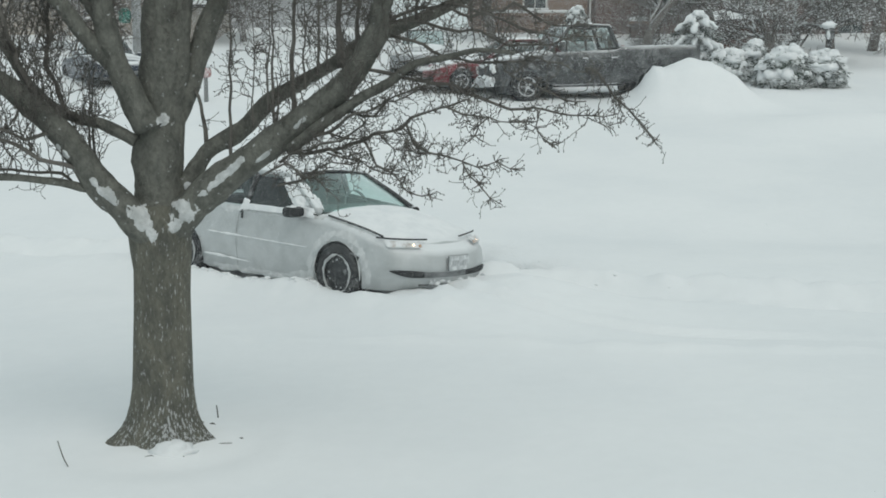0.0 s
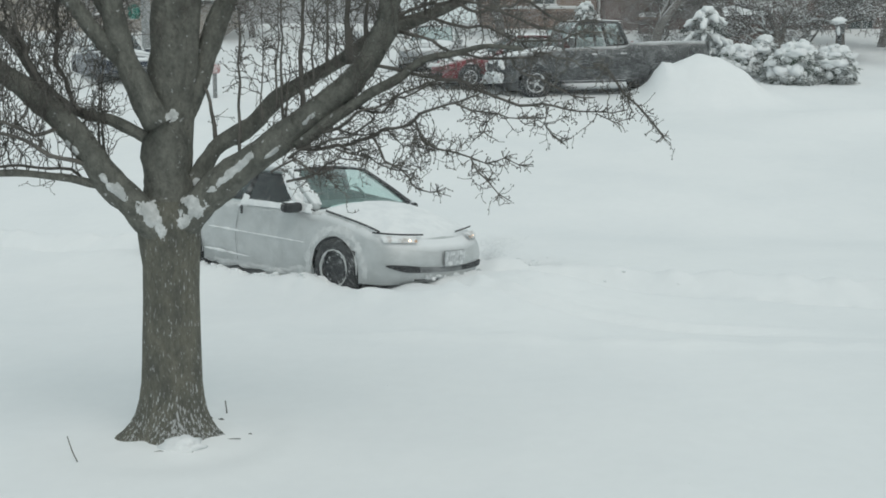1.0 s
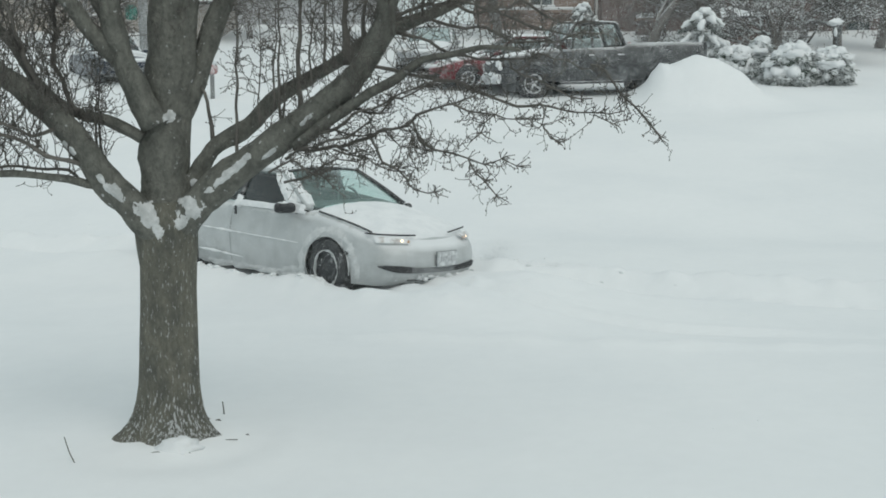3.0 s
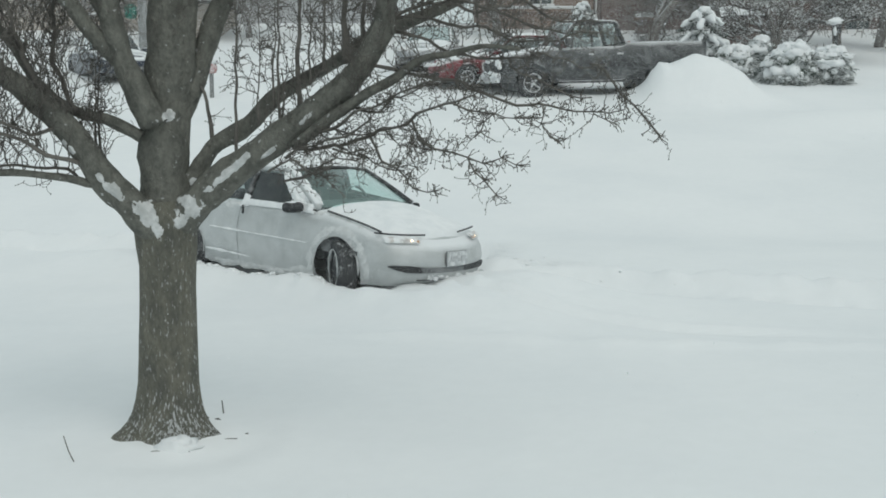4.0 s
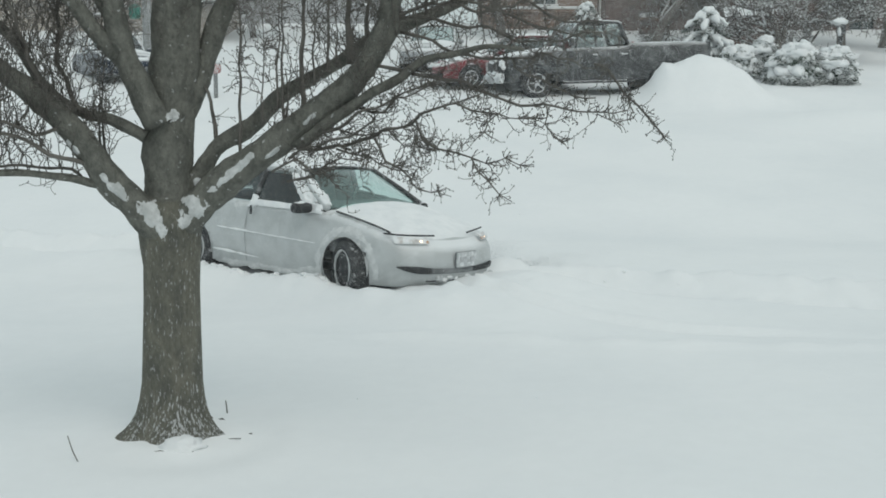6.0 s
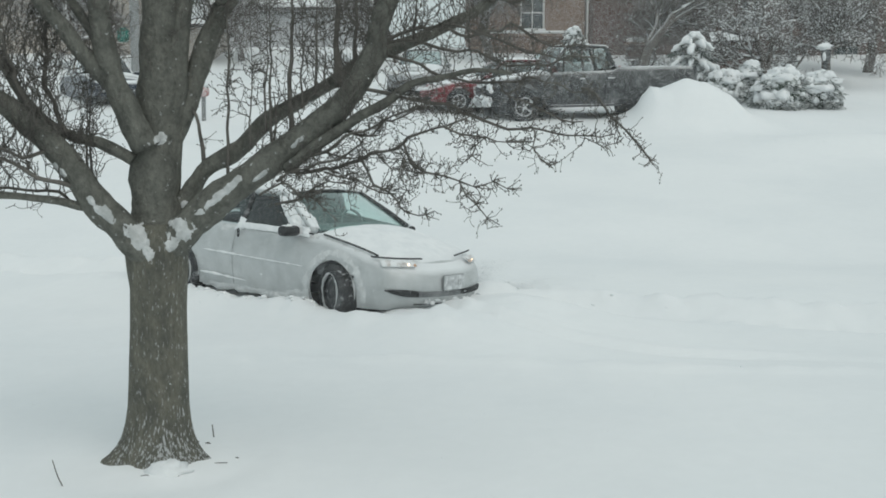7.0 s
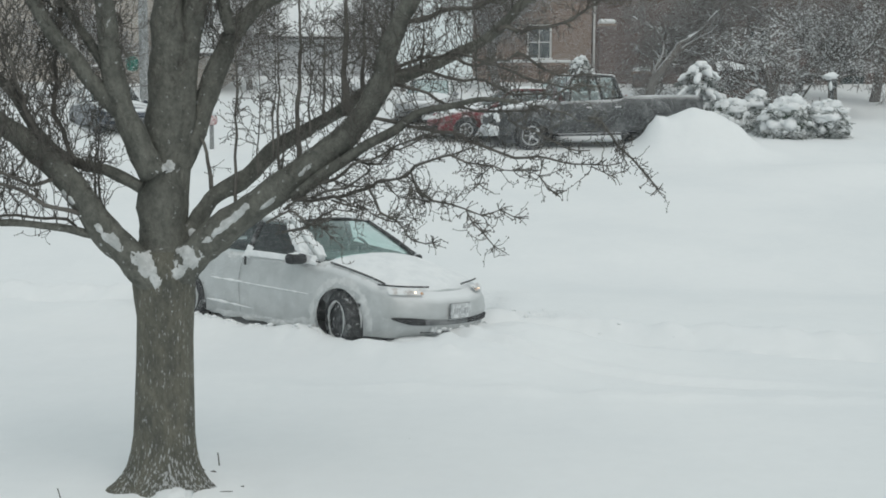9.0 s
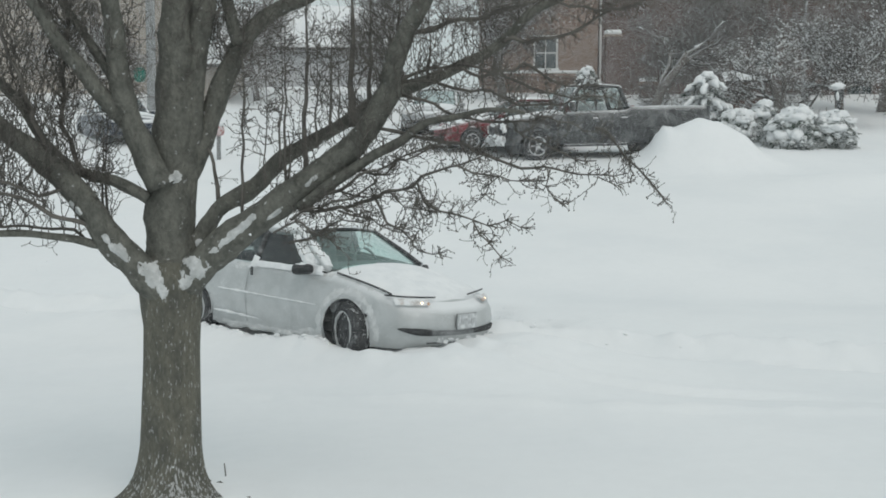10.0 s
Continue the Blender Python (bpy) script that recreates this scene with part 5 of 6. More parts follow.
generic("sedan", pose(*stand(-9.35, 33.0), 0, 0, -60), BLUEPAINT, "dark blue sedan with snow on bonnet and roof", 4.6, 1.75, 1.45, 1.5, 0.8, 0.31, RIM)


# ---- houses across the street ----
def wall_panel(parent, name, mat, x0, x1, z0, z1, y, thick, holes):
    """A wall along x with openings through it; holes are (x0, x1, z0, z1)."""
    xs = sorted({x0, x1, *(h[0] for h in holes), *(h[1] for h in holes)})
    zs = sorted({z0, z1, *(h[2] for h in holes), *(h[3] for h in holes)})
    bm = bmesh.new()
    for i in range(len(xs) - 1):
        for j in range(len(zs) - 1):
            cx, cz = (xs[i] + xs[i + 1]) / 2, (zs[j] + zs[j + 1]) / 2
            if any(h[0] < cx < h[1] and h[2] < cz < h[3] for h in holes):
                continue
            r = bmesh.ops.create_cube(bm, size=1.0)
            bmesh.ops.scale(bm, vec=(xs[i + 1] - xs[i], thick, zs[j + 1] - zs[j]), verts=r["verts"])
            bmesh.ops.translate(bm, verts=r["verts"], vec=(cx, y + thick / 2, cz))
    bmesh.ops.remove_doubles(bm, verts=bm.verts, dist=1e-4)
    return part(name, bm, mat, parent)


def window(parent, x0, x1, z0, z1, y, bars=(1, 1), door=False):
    """Frame, panes, sill with snow, set into an opening."""
    w = new("window")
    w.parent = parent
    cx, cz, sx, sz = (x0 + x1) / 2, (z0 + z1) / 2, x1 - x0, z1 - z0
    fr = 0.09
    for nm, bx, bz, dx, dz in (("frame", sx, fr, 0, sz / 2 - fr / 2), ("frame", sx, fr, 0, -sz / 2 + fr / 2), ("frame", fr, sz - 2 * fr, -sx / 2 + fr / 2, 0), ("frame", fr, sz - 2 * fr, sx / 2 - fr / 2, 0)):
        part(nm, block(bx, 0.09, bz, (cx + dx, y + 0.08, cz + dz), 0.01), WHITEWOOD, w)
    for i in range(bars[0]):
        part("glazing_bar", block(0.05, 0.06, sz - 2 * fr, (x0 + sx * (i + 1) / (bars[0] + 1), y + 0.09, cz), 0.008), WHITEWOOD, w)
    for i in range(bars[1]):
        part("glazing_bar", block(sx - 2 * fr, 0.055, 0.05, (cx, y + 0.094, z0 + sz * (i + 1) / (bars[1] + 1)), 0.008), WHITEWOOD, w)
    part("pane", block(sx - 0.1, 0.02, sz - 0.1, (cx, y + 0.13, cz), 0.0), PANE, w)
    part("sill", block(sx + 0.16, 0.18, 0.08, (cx, y - 0.03, z0 - 0.04), 0.01), WHITEWOOD, w)
    part("snow", block(sx + 0.1, 0.16, 0.09, (cx, y - 0.03, z0 + 0.04), 0.04), CLUMP, w, "snow on the sill")
    return w


def gable_roof(parent, x0, x1, y0, y1, z, rise, mat):
    """A roof with its ridge along x, eaves overhanging, and snow on it."""
    for nm, m, dz, ov in (("roof", mat, 0.0, 0.45), ("roof_snow", CLUMP, 0.14, 0.40)):
        ym = (y0 + y1) / 2
        a, b, c, d, e = x0 - ov, x1 + ov, y0 - ov, y1 + ov, 0.13
        zl = z + dz - 0.15
        v = [(a, c, zl), (b, c, zl), (b, ym, z + dz + rise), (a, ym, z + dz + rise), (a, d, zl), (b, d, zl)]
        v += [(p[0], p[1], p[2] + e) for p in v]
        f = [(0, 1, 2, 3), (3, 2, 5, 4), (6, 9, 8, 7), (9, 10, 11, 8), (0, 6, 7, 1), (4, 5, 11, 10), (0, 3, 9, 6), (3, 4, 10, 9), (1, 7, 8, 2), (2, 8, 11, 5)]
        piece(nm, v, f, m, parent, "thick snow on the roof" if dz else "", smooth=False)


def build_brick_house():
    base = 4.75
    h = thing("house", pose(0, 0, 0), "brown brick house with white-framed windows and snow on its ledges", "house", "houses across the street")
    holes = [(3.75, 4.85, 6.0, 7.55), (9.6, 10.5, 6.1, 7.5), (13.6, 14.6, 6.1, 7.5), (17.8, 18.95, 4.95, 6.5)]
    wall_panel(h, "wall", TANBRICK, 1.9, 6.6, base - 1.2, 10.2, 50.0, 0.3, holes[:1])
    wall_panel(h, "wall", BRICK, 6.6, 24.0, base - 1.2, 10.2, 50.4, 0.3, holes[1:])
    part("wall", block(0.3, 9.0, 11.0, (1.75, 54.6, 5.0), 0), TANBRICK, h)
    part("wall", block(0.3, 9.0, 11.0, (24.15, 54.9, 5.0), 0), BRICK, h)
    part("wall", block(22.4, 0.3, 11.0, (12.9, 59.2, 5.0), 0), BRICK, h)
    window(h, 3.75, 4.85, 6.0, 7.55, 50.0)
    window(h, 9.6, 10.5, 6.1, 7.5, 50.4)
    window(h, 13.6, 14.6, 6.1, 7.5, 50.4)
    # recessed entrance
    part("door", block(1.15, 0.08, 1.5, (18.38, 50.62, 5.72), 0.02), DARKDOOR, h, "dark green entrance door")
    part("door_rail", block(1.1, 0.06, 0.07, (18.38, 50.50, 5.62), 0.02), WHITEWOOD, h)
    part("ledge", block(4.5, 0.25, 0.14, (4.2, 49.9, 5.78), 0.03), TANBRICK, h)
    part("ledge_snow", block(4.4, 0.24, 0.14, (4.2, 49.9, 5.92), 0.06), CLUMP, h, "snow on the ledge")
    for x in (6.75, 15.85):
        part("downspout", drum(0.055, 0.055, 5.5, (x, 50.3 if x > 6.6 else 49.93, 7.3), (0, 0, 0), 10), WHITEWOOD if x < 10 else GREYPAINT, h)
    gable_roof(h, 1.9, 24.0, 50.0, 59.0, 10.2, 3.0, SHINGLE)
    # brick piers with snow caps
    for x, z1 in ((7.05, 7.4), (8.6, 5.4)):
        p = thing("brick_pier", pose(x, 48.6, snow_z(x, 48.6) - 0.1), "brown brick pier with a cap of snow", "pier", "brick piers by the house")
        hh = z1 - snow_z(x, 48.6)
        part("shaft", block(0.66, 0.6, hh, (0, 0, hh / 2), 0.02), BRICK, p)
        part("cap", block(0.8, 0.74, 0.10, (0, 0, hh + 0.05), 0.02), TANBRICK, p)
        part("snow_cap", block(0.7, 0.66, 0.22, (0, 0, hh + 0.2), 0.09), CLUMP, p)
    # low porch roof beside the wall
    s = thing("porch", pose(10.5, 40.2, snow_z(10.5, 40.2) - 0.1), "low brick porch with a snow-covered roof", "porch")
    top = 4.78 - (snow_z(10.5, 40.2) - 0.1)
    part("wall", block(1.6, 1.6, top, (0, 0, top / 2), 0.02), BRICK, s)
    v, f = sheet((-0.9, -1.0, top), (0.9, -1.0, top), (0.55, 0.9, top + 0.42), (-0.55, 0.9, top + 0.42), (0, 0, 0.05), 9)
    piece("roof", v, f, SHINGLE, s)
    v, f = sheet((-0.92, -1.02, top + 0.05), (0.92, -1.02, top + 0.05), (0.55, 0.9, top + 0.5), (-0.55, 0.9, top + 0.5), (0, 0, 0.10), 9)
    piece("roof_snow", v, f, CLUMP, s)


def build_left_houses():
    h = thing("house", pose(0, 0, 0), "beige sided house with a snowy roof behind bare branches", "house", "houses across the street")
    wall_panel(h, "wall", BEIGE, -24.0, -12.6, 3.0, 9.8, 50.0, 0.3, [(-21.5, -20.2, 6.6, 8.2), (-17.5, -16.2, 6.6, 8.2)])
    part("wall", block(0.3, 8.0, 6.8, (-12.75, 54.3, 6.4), 0), BEIGE, h)
    part("wall", block(11.2, 0.3, 6.8, (-18.2, 58.2, 6.4), 0), BEIGE, h)
    window(h, -21.5, -20.2, 6.6, 8.2, 50.0)
    window(h, -17.5, -16.2, 6.6, 8.2, 50.0)
    gable_roof(h, -24.0, -12.6, 50.0, 58.0, 9.8, 2.6, SHINGLE)
    g = thing("house", pose(0, 0, 0), "pale garage with a snow-covered roof", "garage", "houses across the street")
    wall_panel(g, "wall", BEIGE, -11.0, -9.3, 3.0, 5.9, 46.0, 0.25, [])
    part("wall", block(0.25, 5.0, 2.9, (-9.45, 48.8, 4.45), 0), BEIGE, g)
    part("wall", block(1.4, 0.25, 2.9, (-10.2, 51.2, 4.45), 0), BEIGE, g)
    gable_roof(g, -11.0, -9.3, 46.0, 51.0, 5.9, 0.8, SHINGLE)
    k = thing("house", pose(0, 0, 0), "pale grey sided house farther back with snow on its roof", "house", "houses across the street")
    wall_panel(k, "wall", GREYSIDE, -11.5, -3.5, 4.0, 7.7, 58.0, 0.3, [])
    part("wall", block(0.3, 8.0, 3.7, (-3.35, 62.3, 5.85), 0), GREYSIDE, k)
    part("wall", block(0.3, 8.0, 3.7, (-11.65, 62.3, 5.85), 0), GREYSIDE, k)
    gable_roof(k, -11.5, -3.5, 58.0, 66.0, 7.7, 2.4, SHINGLE)


build_brick_house()
build_left_houses()

# pole with a green sign, mailbox
px, py = -10.3, 39.0
pole = thing("utility_pole", pose(px, py, snow_z(px, py) - 0.1), "weathered grey utility pole with a green sign box", "pole")
bar(pole, "shaft", [(0, 0, 0), (0.0, 0, 4), (0.0, 0, 10.5)], 0.16, POLEWOOD, sides=14)
part("sign_box", block(0.42, 0.3, 0.5, (-0.40, 0, 1.72), 0.14), GREEN, pole, "green enamelled box")
part("bracket", block(0.3, 0.05, 0.05, (-0.15, 0, 1.75), 0.01), TRIM, pole)
mx, my = -6.15, 30.0
box = thing("mailbox", pose(mx, my, snow_z(mx, my) - 0.05), "small faded red mailbox on a post in the snow", "mailbox")
part("post", block(0.1, 0.1, 0.7, (0, 0, 0.35), 0.01), POLEWOOD, box)
part("box", block(0.26, 0.5, 0.28, (0, 0, 0.82), 0.10), REDFLAG, box)
part("snow_cap", block(0.24, 0.46, 0.12, (0, 0, 1.0), 0.055), CLUMP, box)


# ---- shrubs and trees over there ----
def clumps(verts, faces, c, r, rng, squash=0.75):
    """Adds one lumpy heap of snow."""
    b = len(verts)
    nu, nv = 15, 9
    ax, ay = rng.uniform(0.75, 1.35), rng.uniform(0.75, 1.25)
    for j in range(nv + 1):
        ph = math.pi * j / nv
        for i in range(nu):
            th = 2 * math.pi * i / nu
            q = Vector((math.sin(ph) * math.cos(th), math.sin(ph) * math.sin(th), math.cos(ph)))
            k = r * (1 + 0.45 * noise.noise(q * 1.5 + Vector(c) * 3.1) + 0.28 * noise.noise(q * 3.6 + Vector(c) * 5.3))
            drop = 0.35 * r * max(0.0, math.sin(ph) - 0.6)
            verts.append((c[0] + q.x * k * ax, c[1] + q.y * k * ay, c[2] + q.z * k * squash - drop))
    for j in range(nv):
        for i in range(nu):
            a, d = b + j * nu + i, b + j * nu + (i + 1) % nu
            faces.append((a, a + nu, d + nu, d))


def needles(tubes, c, r, rng, n=26):
    """A tuft of short needle sprays sticking out of a clump."""
    for _ in range(n):
        d = rng.normal(0, 1, 3)
        d[2] = -abs(d[2]) * 0.5 + 0.12 * d[2]
        d /= np.linalg.norm(d)
        p = np.array(c) + d * r * 0.55
        tubes.add([(*p, 0.02), (*(p + d * r * 0.45), 0.014), (*(p + d * r * 0.75 + np.array([0, 0, -0.05 * r])), 0.003)], 3, cap=False)


def bush(x, y, w, h, seed, label="evergreen shrub loaded with clumps of snow"):
    rng = np.random.default_rng(seed)
    z = snow_z(x, y) - 0.12
    b = thing("bush", pose(x, y, z), label, "bush", "snow-laden shrubs")
    verts, faces, t, snow = [], [], Tubes(), Tubes()
    for _ in range(int(62 * w * h) + 20):
        # a bough reaches out and droops under a finger of snow
        a, e = rng.uniform(0, 2 * math.pi), math.asin(rng.uniform(-0.05, 1.0))
        out = np.array([math.cos(a) * math.cos(e) * w / 2, math.sin(a) * math.cos(e) * w / 2.3, h * 0.86 * math.sin(e)])
        tip = out * rng.uniform(0.82, 1.06) + np.array([0, 0, h * 0.06])
        root = out * 0.45 + np.array([0, 0, h * 0.10])
        mid = (root + tip) / 2 + np.array([0, 0, rng.uniform(0.02, 0.10)])
        r = rng.uniform(0.06, 0.15)
        if rng.random() < 0.92:
            path = spline([(*root, r * 0.8), (*mid, r * 1.1), (*(tip * 0.8 + mid * 0.2), r), (*(tip + np.array([0, 0, -r * 0.3])), r * 0.35)], 0.06)
            path[:, 2] += r * 0.35
            snow.add(path, 9, rough=0.55)
        for q in (mid, tip * 0.6 + mid * 0.4, tip):
            needles(t, q - np.array([0, 0, r * 0.7]), r * 1.75, rng, 13)
    for _ in range(int(10 * w)):
        a = rng.uniform(0, 2 * math.pi)
        k = rng.uniform(0.1, 0.85)
        clumps(verts, faces, (w / 2 * k * math.cos(a), w / 2.4 * k * math.sin(a), h * 0.84 * math.sqrt(1 - k * k)), rng.uniform(0.15, 0.27), rng, 0.5)
    t2, f2 = [], []
    clumps(t2, f2, (0, 0, h * 0.42), min(w, h) * 0.42, rng, 0.9)
    piece("core", t2, f2, NEEDLE, b)
    t.make("foliage", NEEDLE, b, "dark green needles")
    piece("snow", verts, faces, CLUMP, b, "clumps of snow")
    tagged(snow.make("bough_snow", CLUMP, b, "fingers of snow along the boughs"), kind="stuff")
    return b


def spruce(x, y, h, w, seed):
    rng = np.random.default_rng(seed)
    z = snow_z(x, y) - 0.05
    s = thing("spruce", pose(x, y, z), "small spruce weighed down by thick snow", "tree")
    bar(s, "trunk", [(0, 0, 0), (0.02, 0, h * 0.6), (0, 0, h)], 0.05, FARBARK)
    verts, faces, t, snow = [], [], Tubes(), Tubes()
    for k in range(int(h * 19)):
        u = (k + 0.5) / (h * 19)
        a = k * 2.4
        ln = w / 2 * (1 - u) ** 0.32 * rng.uniform(0.45, 1.2) + 0.08
        p0 = np.array([0, 0, h * (0.10 + 0.88 * u)])
        tip = p0 + np.array([math.cos(a) * ln, math.sin(a) * ln, -0.35 * ln])
        t.add([(*p0, 0.02), (*((p0 + tip) / 2 + np.array([0, 0, 0.05])), 0.015), (*tip, 0.006)], 4)
        r = rng.uniform(0.05, 0.095)
        for fan in (-0.38, 0.0, 0.38):
            # a drooping sheet of snow, laid down as fingers side by side
            if rng.random() > 0.62:
                continue
            reach = ln * rng.uniform(0.85, 1.15)
            out = np.array([math.cos(a + fan) * reach, math.sin(a + fan) * reach, 0])
            path = spline([(*(p0 + out * 0.15), r * 0.7), (*(p0 + out * 0.5 + np.array([0, 0, 0.03])), r * 1.1), (*(p0 + out * 0.85 + np.array([0, 0, -0.16 * reach])), r), (*(p0 + out * 1.05 + np.array([0, 0, -0.32 * reach])), r * 0.4)], 0.05)
            snow.add(path, 8, rough=0.9)
        for v in (0.45, 0.7, 0.9, 1.05):
            needles(t, p0 + (tip - p0) * v - np.array([0, 0, r * 0.5]), r * 2.0, rng, 20)
    clumps(verts, faces, (0.05, 0, h * 0.97), 0.16, rng, 0.6)
    t.make("foliage", NEEDLE, s, "dark needles")
    piece("snow", verts, faces, CLUMP, s, "snow on the boughs")
    tagged(snow.make("bough_snow", CLUMP, s, "fingers of snow on drooping boughs"), kind="stuff")
    return s


bush(10.05, 32.6, 1.75, 1.40, 1)
bush(11.15, 32.6, 1.2, 1.30, 2, "rounded evergreen shrub bowed under snow")
bush(8.65, 33.8, 1.4, 1.15, 3, "low evergreen shrub powdered with snow")
bush(9.6, 34.3, 0.8, 1.35, 4, "narrow evergreen shrub with a cap of snow")
spruce(7.95, 34.8, 2.0, 1.55, 5)
spruce(5.3, 43.0, 1.7, 1.2, 6)
lx, ly = 11.75, 33.9
post = thing("lamp_post", pose(lx, ly, snow_z(lx, ly) - 0.05), "short garden lamp post buried in snow", "lamp post")
bar(post, "post", [(0, 0, 0), (0, 0, 1.1), (0, 0, 1.35)], 0.06, TRIM)
part("lantern", block(0.22, 0.22, 0.34, (0, 0, 1.5), 0.04), TRIM, post)
blob("snow_cap", post, (-0.05, 0, 1.70), (0.23, 0.19, 0.10), 0, 77)
blob("snow_drift", post, (0.02, -0.05, 0.62), (0.20, 0.17, 0.34), 0, 78, "snow banked against the post")
blob("snow_patch", post, (-0.08, -0.10, 1.42), (0.05, 0.04, 0.13), 0, 79, "snow stuck to the lantern")


def far_tree(name, x, y, h, seed, spread, snow, label, levels=4, r0=0.16):
    """A bare tree grown by forking, with snow lying along its limbs."""
    rng = np.random.default_rng(seed)
    z = snow_z(x, y) - 0.1
    tr = thing(name, pose(x, y, z), label, "tree", "bare trees across the street")
    limbs, twigs, st, tufts = Tubes(), Tubes(), Tubes(), Tubes()

    def grow(p, d, ln, r, lev):
        path = [(*p, r)]
        n = 5 if lev < 4 else 3
        for i in range(n):
            d = d + rng.normal(0, 0.20, 3) + np.array([0, 0, 0.07 if lev < 3 else 0.0])
            d /= np.linalg.norm(d)
            p = p + d * ln / n
            path.append((*p, max(r * (1 - 0.4 * (i + 1) / n), 0.010)))
        (limbs if lev < 3 else twigs).add(path, 7 if lev < 2 else 4 if lev < 3 else 3, cap=False)
        if snow and lev >= 1 and rng.random() < (0.8, 0.8, 0.6, 0.14, 0.03, 0.0)[lev] * min(snow * 8, 1.4) and abs(d[2]) < 0.8:
            up = [(q[0], q[1], q[2] + q[3] * 0.7, max(q[3] * 0.8, 0.014) * rng.uniform(0.5, 1.3)) for q in path]
            first = int(rng.integers(0, 2))
            st.add(spline(up[first:], 0.12), 5, rough=0.9, cap=False)
        if lev >= 3 and snow > 0.15 and rng.random() < 0.55:
            for q in path[1:]:
                if rng.random() < 0.6:
                    tufts.ball(np.array(q[:3]) + rng.normal(0, 0.02, 3), rng.uniform(0.012, 0.042), rng.uniform(0.5, 0.9))
        if lev < levels:
            for _ in range(5 if lev > 0 else 6):
                k = rng.integers(2, n + 1)
                side = np.cross(d, rng.normal(0, 1, 3))
                side /= np.linalg.norm(side) + 1e-9
                nd = d * rng.uniform(0.4, 0.9) + side * spread
                grow(np.array(path[k][:3]), nd / np.linalg.norm(nd), ln * rng.uniform(0.5, 0.78), path[k][3] * 0.62, lev + 1)

    grow(np.zeros(3), np.array([0.0, 0, 1.0]), h * 0.36, r0, 0)
    tagged(limbs.make("framework", FARBARK, tr, "dark limbs"), kind="stuff")
    tagged(twigs.make("brushwood", FARTWIG, tr, "fine bare twigs"), kind="stuff")
    if tufts.v:
        tagged(tufts.make("snow_dusting", CLUMP, tr, "snow caught among the twigs"), kind="stuff")
    if st.v:
        tagged(st.make("snow", CLUMP, tr, "snow lying along the branches"), kind="stuff")
    return tr


far_tree("maple", 10.5, 35.6, 5.6, 11, 0.95, 0.30, "spreading bare tree with snow along its branches", 4, 0.15)
far_tree("maple", 13.4, 38.5, 6.8, 12, 0.8, 0.18, "bare tree with snowy branches in front of the house", 5, 0.18)
far_tree("maple", 7.6, 42.0, 7.5, 13, 0.7, 0.03, "bare dark tree against the brick house", 5, 0.2)
far_tree("maple", 11.2, 43.5, 8.0, 16, 0.7, 0.03, "tall bare tree close to the brick house", 5, 0.2)
far_tree("maple", 16.5, 43.0, 8.0, 17, 0.7, 0.05, "bare tree by the entrance", 5, 0.2)
far_tree("maple", -13.5, 43.0, 8.0, 14, 0.7, 0.05, "bare tree before the beige house", 5, 0.2)
far_tree("maple", -8.0, 47.0, 7.5, 18, 0.7, 0.05, "bare tree before the grey house", 5, 0.15)
far_tree("maple", -1.5, 46.0, 7.5, 15, 0.7, 0.05, "bare tree beside the drive", 5, 0.15)
far_tree("maple", 2.3, 47.5, 9.0, 19, 0.6, 0.02, "tall bare tree at the corner of the brick house", 5, 0.22)


# ---- snow caught in the pear tree ----
def bark_surface():
    """All bark of the pear tree's trunk and thick limbs, to lay snow on."""
    verts, faces = [], []
    for o in pear.children:
        if o.name.split(".")[0] in ("trunk", "limb", "leader"):
            b = len(verts)
            verts += [v.co.copy() for v in o.data.vertices]
            faces += [[b + k for k in p.vertices] for p in o.data.polygons]
    return BVHTree.FromPolygons(verts, faces)


def largest(faces):
    """The biggest connected group among the faces."""
    left, best, at = set(range(len(faces))), [], {}
    for k, f in enumerate(faces):
        for v in f:
            at.setdefault(v, []).append(k)
    while left:
        todo, seen = [left.pop()], []
        while todo:
            k = todo.pop()
            seen.append(k)
            for v in faces[k]:
                for o in at[v]:
                    if o in left:
                        left.remove(o)
                        todo.append(o)
        if len(seen) > len(best):
            best = seen
    return [faces[k] for k in best]


def tidy(verts, faces):
    """Keeps the largest skin alone."""
    faces = largest(faces)
    used = sorted({v for f in faces for v in f})
    index = {v: i for i, v in enumerate(used)}
    return [verts[v] for v in used], [[index[v] for v in f] for f in faces]


